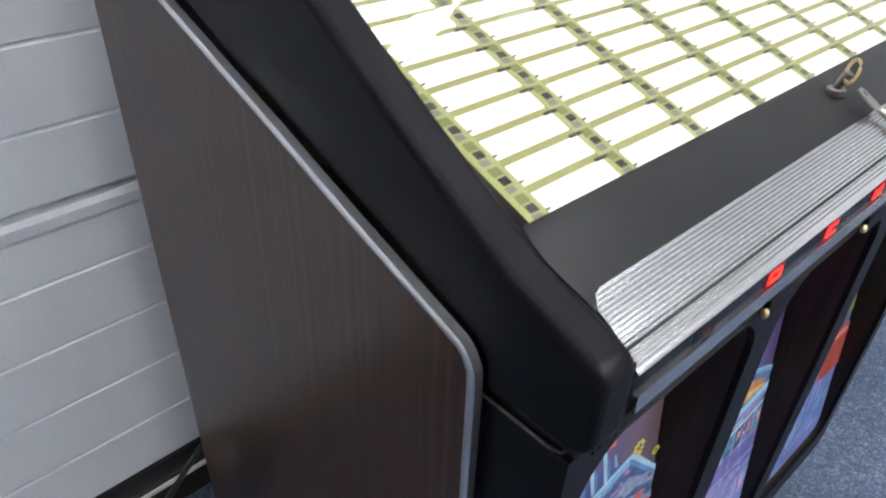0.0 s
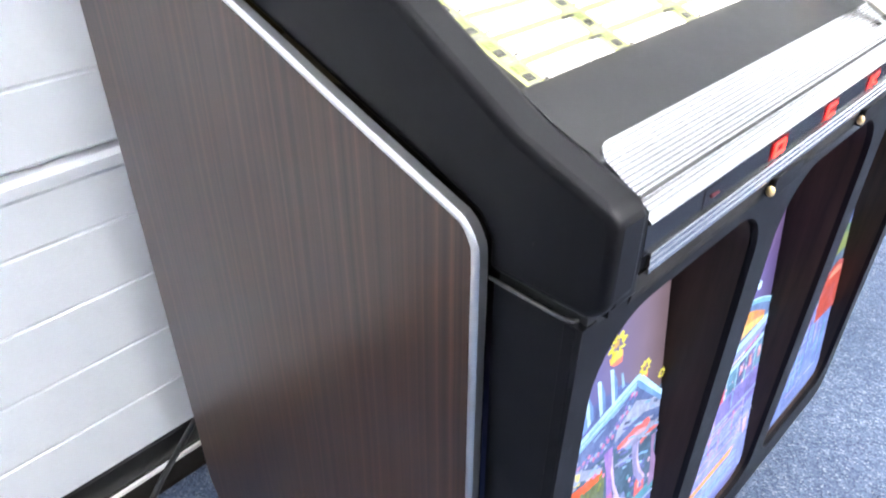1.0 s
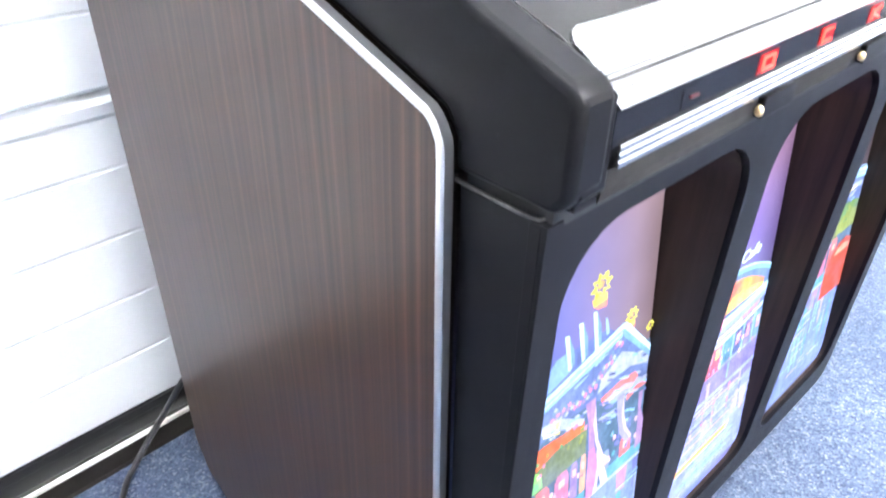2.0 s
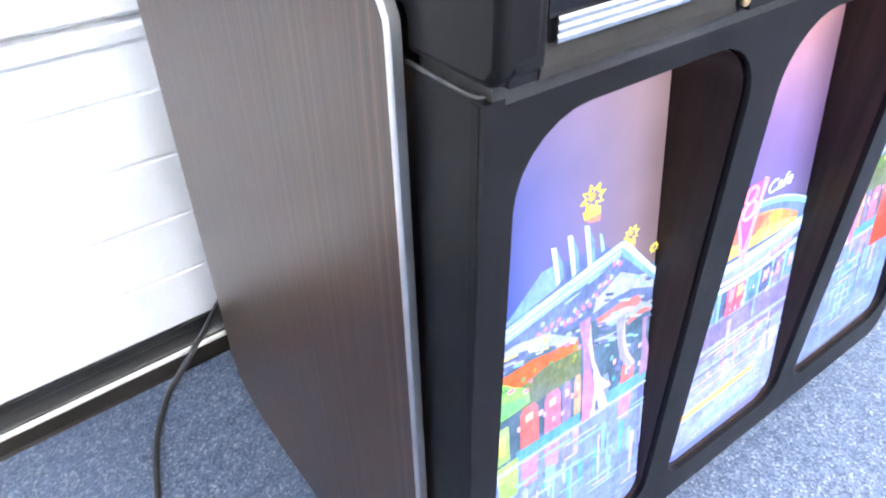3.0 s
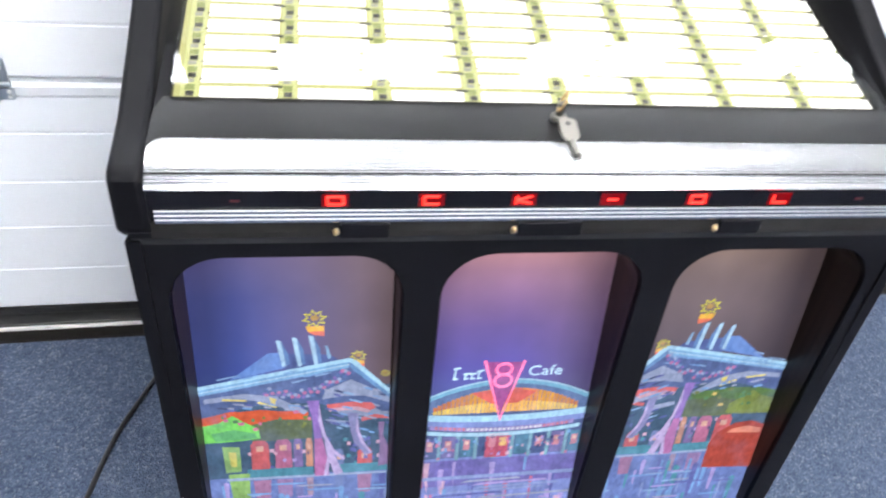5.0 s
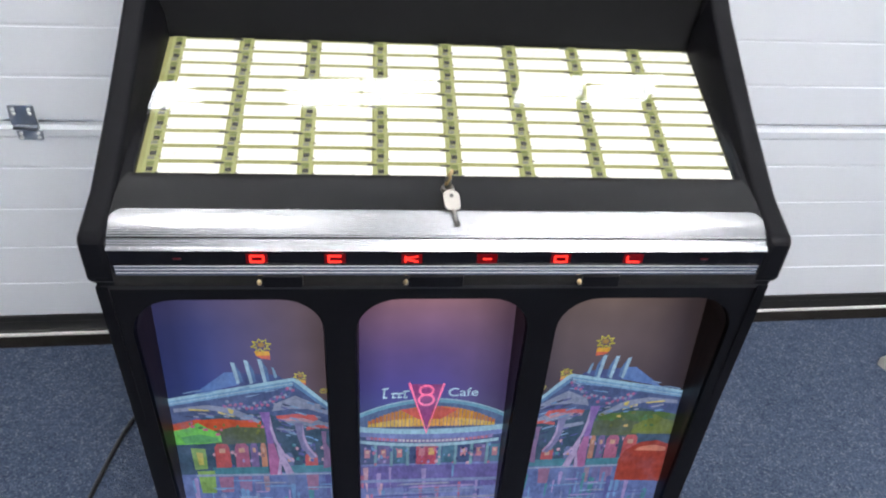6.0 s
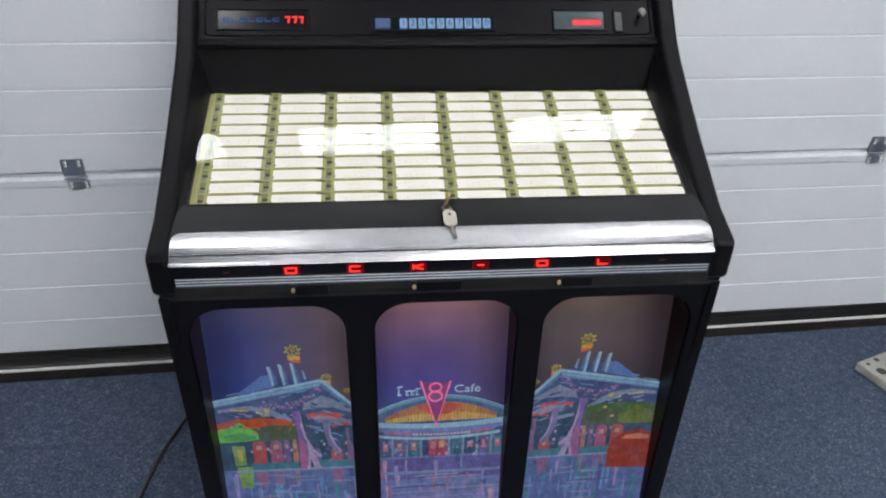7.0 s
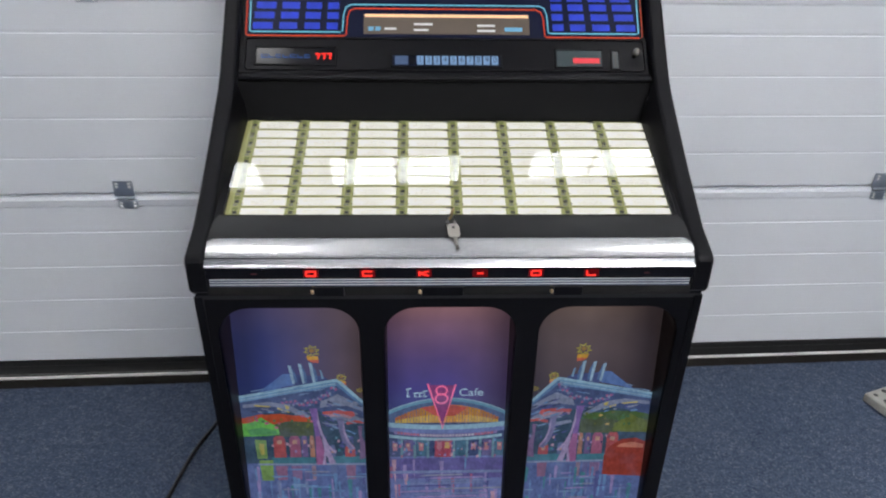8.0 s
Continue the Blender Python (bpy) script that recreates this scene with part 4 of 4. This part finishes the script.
    D("printed_fascia_line", [[(5, 441), (415, 373), (415, 376), (5, 444)]], ink("fascia_line", (0.50, 0.72, 0.92)), 12)
    # garland
    for k in range(54):
        t = k / 53
        x, y = 185 + 230 * t, 440 + 26 * math.sin(math.pi * t * 1.1) - 44 * t * t + rnd.uniform(-13, 13)
        px, pz = g(x, y)
        c = (("bead_violet", (0.26, 0.18, 0.52)), ("bead_rose", (0.52, 0.20, 0.40)), ("bead_blue", (0.12, 0.20, 0.46)), ("bead_ice", (0.34, 0.40, 0.64)))[k % 4]
        S("printed_garland", [blob(rnd, px, pz, 0.0030, 0.0036, 7)], ink(*c), 13 + k % 2)
    # curved supports with a lit rim
    col = ink("column", (0.32, 0.20, 0.58), 0.85, 0.2)
    D("printed_column", [[(298, 478), (332, 478), (330, 540), (338, 600), (350, 660), (356, 728), (314, 728), (316, 600), (312, 540)]], col, 14)
    D("printed_column", [[(316, 600), (338, 600), (350, 660), (356, 728), (314, 728)]], ink("column_foot", (0.50, 0.20, 0.46), 0.85, 0.2), 15)
    D("printed_column_light", [[(332, 490), (338, 540), (348, 588), (372, 640), (404, 672), (398, 678), (362, 646), (340, 596), (328, 540)], [(344, 612), (358, 622), (398, 722), (372, 728), (352, 660)], [(352, 660), (360, 672), (352, 728), (340, 728)]], ink("column_light", (0.56, 0.46, 0.78)), 16)
    D("printed_column", [[(412, 520), (440, 524), (446, 580), (456, 620), (482, 660), (462, 664), (430, 620), (420, 580)]], ink("column_far", (0.28, 0.28, 0.54)), 14)
    D("printed_column_light", [[(438, 526), (444, 580), (458, 618), (484, 656), (478, 660), (450, 622), (436, 580)]], ink("column_light", (0.56, 0.46, 0.78)), 15)
    D("printed_column", [[(500, 556), (518, 556), (514, 600), (536, 650), (540, 700), (502, 706), (506, 640)]], ink("column_last", (0.30, 0.20, 0.40)), 14)
    # pumps with domed heads on a low plinth
    for x, w, col in ((160, 26, ("pump_red", (0.60, 0.14, 0.16))), (226, 24, ("pump_rose", (0.50, 0.18, 0.32))), (268, 13, ("pump_violet", (0.24, 0.18, 0.42))), (300, 10, ("pump_orange", (0.60, 0.30, 0.22))), (386, 14, ("pump_blue", (0.20, 0.26, 0.52))), (462, 22, ("pump_red", (0.60, 0.14, 0.16)))):
        top = 598 if x < 380 else 640
        D("printed_pump", [[(x - w, 694), (x + w, 694), (x + w * 0.96, top + 14), (x + w * 0.6, top), (x - w * 0.6, top), (x - w * 0.96, top + 14)]], ink(*col), 11)
        D("printed_pump_face", [[(x - w * 0.4, top + 18), (x + w * 0.4, top + 18), (x + w * 0.4, top + 36), (x - w * 0.4, top + 36)]], ink("pump_face", (0.72, 0.44, 0.36)), 12)
        D("printed_reflection", [[(x - w, 735), (x + w, 735), (x + w * 0.8, 800), (x - w * 0.8, 800)]], ink("mirror_" + col[0], tuple(c * 0.5 + d for c, d in zip(col[1], (0.10, 0.14, 0.30)))), 4)
    D("printed_plinth", [[(120, 692), (310, 696), (310, 724), (120, 722)], [(360, 690), (560, 696), (560, 722), (400, 724)]], ink("plinth", (0.10, 0.30, 0.42)), 10)
    D("printed_kerb", [[(60, 720), (560, 726), (560, 733), (60, 729)]], ink("kerb", (0.36, 0.46, 0.70)), 12)
    if east:
        D("printed_car", [[(10, 640), (60, 622), (120, 628), (172, 660), (190, 700), (190, 790), (10, 800)]], ink("red_car", (0.46, 0.08, 0.06), 0.8, 0.2), 16)
        D("printed_car_light", [[(20, 652), (70, 640), (120, 648), (140, 662), (20, 668)]], ink("red_car_light", (0.80, 0.30, 0.22), 0.8, 0.2), 17)
    else:
        D("printed_pump", [[(56, 612), (104, 616), (104, 698), (60, 700)], [(66, 706), (126, 706), (122, 800), (72, 800)]], ink("lime_box", (0.30, 0.52, 0.18)), 11)
        D("printed_pump_face", [[(72, 630), (94, 632), (92, 680), (76, 680)]], ink("yellow_box", (0.72, 0.66, 0.18)), 12)
    # reflections on the wet ground: upright smears, then level ripples
    for k in range(34):
        x, y, w = rnd.uniform(40, 540), rnd.uniform(735, 900), rnd.uniform(6, 22)
        h = rnd.uniform(50, 130)
        D("printed_reflection", [[(x, y), (x + w * 0.5, y - 6), (x + w, y), (x + w * 0.8, y + h), (x + w * 0.3, y + h)]], ink(*rnd.choice([LILAC, AZURE, INDIGO, TEALDAB, AZURE, ("dab_mist", (0.30, 0.38, 0.70))])), 5 + k % 3)
    brushwork(S, rnd, [(50, 500, 740, 1030, 30, 90, 5, 0.02, [ICE, AZURE, LILAC, INDIGO, PALE]), (50, 290, 476, 500, 16, 30, 5, 0.12, [NAVYDAB, INDIGO, AZURE, PALE]), (340, 520, 440, 600, 34, 34, 5, 0.28, [PALE, INDIGO, AZURE, NAVYDAB, ICE]), (60, 300, 504, 560, 16, 16, 8, 0.0, [OLIVE, LEAFDAB, ROSE] if not east else [OLIVE, LEAFDAB, GOLD]), (110, 520, 600, 690, 44, 12, 10, 0.0, [INDIGO, TEALDAB, NAVYDAB, LILAC, BLUSH]), (20, 380, 388, 430, 14, 60, 3, -0.17, [ICE, AZURE])])
    # lit stars on cups
    for x, z, r in ((-0.256, 0.594, 0.0145), (-0.203, 0.526, 0.010), (-0.1685, 0.492, 0.0065)):
        bm = tube([(f(px), depth(up(pz)) - 0.0032, up(pz)) for px, pz in star(x, z, r, r * 0.55)], r * 0.085, 5, None, True)
        part("printed_star", bm, ink("star_yellow", (0.72, 0.66, 0.10), 0.85), sheet)
        S("printed_star_core", [star(x, z, r * 0.42, r * 0.3, 6)], ink("star_core", (0.55, 0.35, 0.12)), 12)
        if r < 0.008:
            continue
        S("printed_cup", [[(x - r * 0.75, z - r * 0.95), (x + r * 0.75, z - r * 0.95), (x + r * 0.8, z - r * 1.6), (x - r * 0.6, z - r * 1.6)]], ink("cup_yellow", (0.90, 0.50, 0.08), 0.95), 11)
        S("printed_cup", [[(x - r * 0.6, z - r * 1.6), (x + r * 0.8, z - r * 1.6), (x + r * 0.75, z - r * 2.2), (x - r * 0.1, z - r * 2.0)]], ink("cup_red", (0.85, 0.20, 0.12), 0.95), 11)


def sheet_of(k, sky_mat, label):
    return part("picture", prism([(depth(0.135), 0.135), (depth(0.745), 0.745), (depth(0.745) + 0.003, 0.745), (depth(0.135) + 0.003, 0.135)], "x", *SHEETS[k]), sky_mat, front, label)


p1 = sheet_of(0, SKY1, "backlit picture of a neon filling station at dusk")
station(p1, lambda x: x, False)
p3 = sheet_of(2, SKY3, "backlit picture of a neon filling station at night")
station(p3, lambda x: 0.002 - x, True)
p2 = sheet_of(1, SKY2, "backlit picture of a round neon diner at dusk")
C = lambda name, shapes, mat, layer: art(p2, name, shapes, mat, layer)
rnd = random.Random(8)
C("printed_wall", [quad(-0.126, 0.27, 0.12, 0.43)], ink("diner_wall", (0.10, 0.14, 0.32)), 1)
C("printed_roof", [arch(-0.122, 0.118, 0.424, 0.043) + [(0.118, 0.40), (-0.122, 0.40)]], ink("diner_roof", (0.14, 0.22, 0.44)), 2)
# lit drum of the diner, one slat after another
for k in range(34):
    x = -0.102 + k * 0.0060
    u = abs(k - 16.5) / 16.5
    top = 0.4155 + 0.034 * (1 - u * u)
    hot = max(0.0, 1 - 2.2 * u)
    warm = (0.90 - 0.25 * u, 0.22 + 0.28 * (1 - hot) * (1 - u), 0.08 + 0.10 * hot)
    low = (1.0 - 0.15 * u, 0.60 - 0.10 * hot, 0.14)
    q = k // 4
    C("printed_slat", [quad(x, 0.4, x + 0.0052, 0.4 + (top - 0.4) * 0.45)], ink("slat_low_%d" % q, low, 0.9, 0.15), 3)
    C("printed_slat", [quad(x, 0.4 + (top - 0.4) * 0.45, x + 0.0052, top)], ink("slat_high_%d" % q, warm, 0.85, 0.15), 3)
C("printed_glow", [[(-0.052, 0.442), (-0.006, 0.449), (0.04, 0.441), (0.014, 0.418), (-0.022, 0.418)]], ink("glow_red", (0.82, 0.18, 0.16), 0.85), 4)
C("printed_arch", [band(arch(-0.124, 0.120, 0.427, 0.040), 0.0085)], ink("arch_blue", (0.22, 0.50, 0.72), 0.85, 0.2), 6)
C("printed_arch", [band(arch(-0.124, 0.120, 0.429, 0.040), 0.003)], ink("arch_ice", (0.45, 0.72, 0.92), 0.85, 0.2), 7)
C("printed_fascia", [band(arch(-0.126, 0.120, 0.404, -0.010), 0.013)], ink("fascia", (0.42, 0.68, 0.88)), 7)
C("printed_fascia", [band(arch(-0.126, 0.120, 0.391, -0.010), 0.012)], ink("fascia_violet", (0.26, 0.34, 0.74)), 6)
C("printed_fascia", [band(arch(-0.105, 0.10, 0.379, -0.010), 0.009)], ink("sign_row", (0.34, 0.28, 0.60)), 8)
for k in range(30):
    x = -0.098 + k * 0.0064
    z = 0.3735 - 0.010 * (1 - (x / 0.1025) ** 2)
    C("printed_sign_mark", [quad(x, z - 0.002, x + 0.0042, z + 0.0035)], ink("sign_white", (0.80, 0.78, 0.90)) if 6 < k < 24 else ink("sign_rose", (0.66, 0.24, 0.34)), 9)
C("printed_fascia", [band(arch(-0.116, 0.11, 0.369, -0.011), 0.008)], ink("arch_ice", (0.45, 0.72, 0.92), 0.85, 0.2), 9)
# shop front: bays between pale teal piers
for k in range(9):
    x = -0.112 + k * 0.0262
    C("printed_bay", [quad(x, 0.306, x + 0.019, 0.352)], ink(("bay_dark", "bay_violet", "bay_teal")[k % 3], ((0.08, 0.12, 0.28), (0.20, 0.18, 0.42), (0.10, 0.24, 0.38))[k % 3], 0.85, 0.35), 4)
    C("printed_pier", [quad(x + 0.0195, 0.300, x + 0.0245, 0.356)], ink("pier", (0.24, 0.44, 0.56)), 5)
    if k not in (3, 4, 5):
        C("printed_window", [quad(x + 0.004, 0.322, x + 0.013, 0.344)], ink("shop_rose", (0.62, 0.28, 0.36)), 6)
        C("printed_window", [quad(x + 0.006, 0.334, x + 0.011, 0.341)], ink("shop_glow", (0.85, 0.58, 0.50)), 7)
C("printed_door", [quad(-0.024, 0.303, 0.009, 0.355)], ink("door_red", (0.58, 0.12, 0.20)), 8)
C("printed_door_light", [quad(-0.004, 0.328, 0.006, 0.346)], ink("door_light", (0.92, 0.60, 0.26)), 9)
C("printed_door_light", [quad(-0.020, 0.326, -0.010, 0.350)], ink("door_rose", (0.72, 0.30, 0.40)), 9)
C("printed_door_light", [quad(-0.022, 0.352, 0.008, 0.3555)], ink("sign_white", (0.80, 0.78, 0.90)), 10)
C("printed_ground", [quad(-0.126, 0.085, 0.12, 0.305)], ink("diner_ground", (0.24, 0.30, 0.68), 0.85, 0.35, 20), 3)
C("printed_ground", [quad(-0.126, 0.240, 0.12, 0.300)], ink("diner_step", (0.20, 0.18, 0.52), 0.85, 0.3, 20), 4)
for k in range(26):
    x, z, w = rnd.uniform(-0.118, 0.10), rnd.uniform(0.20, 0.300), rnd.uniform(0.004, 0.011)
    C("printed_reflection", [[(x, z), (x + w, z), (x + w * 0.8, z - rnd.uniform(0.03, 0.07)), (x + w * 0.2, z - 0.03)]], ink(*rnd.choice([LILAC, AZURE, INDIGO, ROSE, BLUSH, LILAC])), 5 + k % 3)
for k in range(20):
    z = 0.095 + 0.0080 * k
    x = rnd.uniform(-0.122, -0.02)
    l = rnd.uniform(0.08, 0.18)
    C("printed_streak", [[(x, z), (min(0.118, x + l), z + 0.002), (min(0.116, x + l * 0.96), z + 0.007), (x + 0.012, z + 0.005)]], ink(*rnd.choice([ICE, AZURE, LILAC, PALE, INDIGO, ("dab_mist", (0.30, 0.38, 0.70))])), 8 + k % 3)
C("printed_streak", [quad(-0.124, 0.256, 0.118, 0.264)], ink("dab_mist", (0.30, 0.38, 0.70)), 8)
C("printed_streak", [[(-0.11, 0.148), (0.06, 0.152), (0.07, 0.164), (-0.10, 0.160)]], ink("streak_orange", (0.9, 0.4, 0.16)), 12)
for k in range(60):
    x, z, l = rnd.uniform(-0.115, 0.095), rnd.uniform(0.300, 0.352), rnd.uniform(0.002, 0.006)
    C("printed_dab", [[(x, z), (x + l, z), (x + l * 0.9, z + l * 1.6), (x + l * 0.1, z + l * 1.3)]], ink(*rnd.choice([INDIGO, AZURE, LILAC, BLUSH, NAVYDAB, ROSE])), 7 + k % 3)
NEON = ink("neon_pink", (1.0, 0.2, 0.42), 1.5, 0.1)
part("neon_v", tube([(x, depth(up(z)) - 0.0036, up(z)) for x, z in ((-0.038, 0.506), (-0.009, 0.388), (0.015, 0.504))], 0.0022, 6), NEON, p2, "pink neon letter V")
bm = bmesh.new()
for cz, r in ((0.4905, 0.0105), (0.4685, 0.0118)):
    tube([(-0.0115 + r * math.cos(2 * math.pi * k / 14), depth(up(cz)) - 0.0045, up(cz) + r * math.sin(2 * math.pi * k / 14)) for k in range(14)], 0.0019, 6, bm, True)
part("neon_eight", bm, NEON, p2, "pink neon figure 8")
C("printed_shield", [[(-0.036, 0.503), (0.013, 0.501), (-0.009, 0.395)]], ink("shield", (0.40, 0.10, 0.34), 0.9), 10)
ICE_NEON = ink("neon_ice", (0.55, 0.8, 1.0), 1.1)
# first neon word: an unreadable name as pale blue strokes
bm = bmesh.new()
for x, h in ((-0.078, 0.021), (-0.064, 0.010), (-0.055, 0.010), (-0.046, 0.015)):
    y, z = depth(0.49) - 0.003, 0.4865
    tube([(x + 0.002, y, z + h), (x, y, z), (x + 0.0055, y, z + 0.001)], 0.0014, 5, bm)
    tube([(x - 0.002, y, z + h * 0.9), (x + 0.008, y, z + h)], 0.0012, 5, bm)
part("neon_bars", bm, ICE_NEON, p2, "pale blue neon strokes")
cafe = glyph("Cafe", 0.046, 0.4955, depth(0.495) - 0.0030, 0.026, ICE_NEON, p2)
cafe.name = "neon_word"

# ---- key in the lock ----
keyring = empty("key", "steel tubular key with brass tag hanging from lock", "key", "", "", (0.0, 0.070, 0.8575))
bm = disc(bmesh.new(), (0, 0, 0), 0.0085, "z", 0.006, 18)
part("lock_barrel", bm, KEYMETAL, keyring, "round chrome lock barrel", 0, 0.001)
bm = tube([(0, 0, 0.004), (0, -0.003, 0.016), (0, -0.006, 0.022)], 0.0042, 10)
part("key_stem", bm, KEYMETAL, keyring, "", 40)
ring = [(0.0 + 0.0035 * math.sin(a), -0.008 + 0.010 * math.cos(a) * 0.5, 0.024 + 0.010 * math.sin(a)) for a in [2 * math.pi * k / 16 for k in range(16)]]
part("ring", tube(ring, 0.0016, 6, None, True), BRASS, keyring, "brass split ring", 60)
bow = part("key_bow", prism(rounded(-0.0125, 0.0125, -0.016, 0.016, (0.010, 0.010, 0.007, 0.007), 5), "y", -0.0012, 0.0012), KEYMETAL, keyring, "flat steel bow of the hanging key", 0, 0.0006)
bow.matrix_basis = pose(0.003, -0.029, 0.003, -58, 8, 10) @ Matrix.Scale(0.85, 4)
part("bow_hole", disc(bmesh.new(), (0, 0.008, -0.0016), 0.0032, "y", 0.0032, 12), INK, bow)
part("key_shank", tube([(0.001, 0, -0.014), (0.004, 0, -0.036)], 0.0034, 10), KEYMETAL, bow, "", 40)
part("key_tip", tube([(0.004, 0, -0.034), (0.0045, 0, -0.040)], 0.0042, 10), plain("dark_steel", (0.12, 0.11, 0.1), 0.35, 0.3, 50, 0.9), bow, "", 40)

# ---- power cable on the carpet ----
cable_line = curve_points([(-0.400, 0.650, 0.225), (-0.425, 0.690, 0.160), (-0.455, 0.715, 0.095), (-0.490, 0.725, 0.045), (-0.525, 0.715, 0.016), (-0.556, 0.690, 0.0055), (-0.600, 0.610, 0.0055), (-0.630, 0.520, 0.0055), (-0.658, 0.42, 0.0055), (-0.676, 0.28, 0.0055), (-0.685, 0.15, 0.0055), (-0.75, -0.1, 0.0055), (-0.95, -0.5, 0.0055), (-1.6, -0.9, 0.0055), (-2.6, -0.8, 0.0055), (X0, -0.7, 0.0055)], 12)
cable = part("power_cable", tube(cable_line, 0.0052, 8), CABLE, None, "", 60)
tagged(cable, "black rubber power cable lying across the carpet", "cable")

# ---- small metal plate on the carpet ----
plate_bm = bmesh.new()
add_box(plate_bm, 0, 0.22, -0.16, 0, 0.002, 0.030)
unit = tagged(part("junction_plate", plate_bm, plain("beige_metal", (0.36, 0.35, 0.31), 0.5, 0.4, 40), None, "", 0, 0.004), "small beige metal unit with dark holes on the carpet", "metal unit")
unit.matrix_basis = pose(1.270, 0.615, 0, 0, 0, 20)
for hx, hy, r in ((0.022, -0.020, 0.006), (0.030, -0.058, 0.014), (0.062, -0.016, 0.008), (0.075, -0.050, 0.012), (0.11, -0.03, 0.010), (0.03, -0.105, 0.006), (0.12, -0.11, 0.016), (0.17, -0.05, 0.010)):
    part("hole", disc(bmesh.new(), (hx, hy, 0.0296), r, "z", 0.0012, 14), INK, unit)
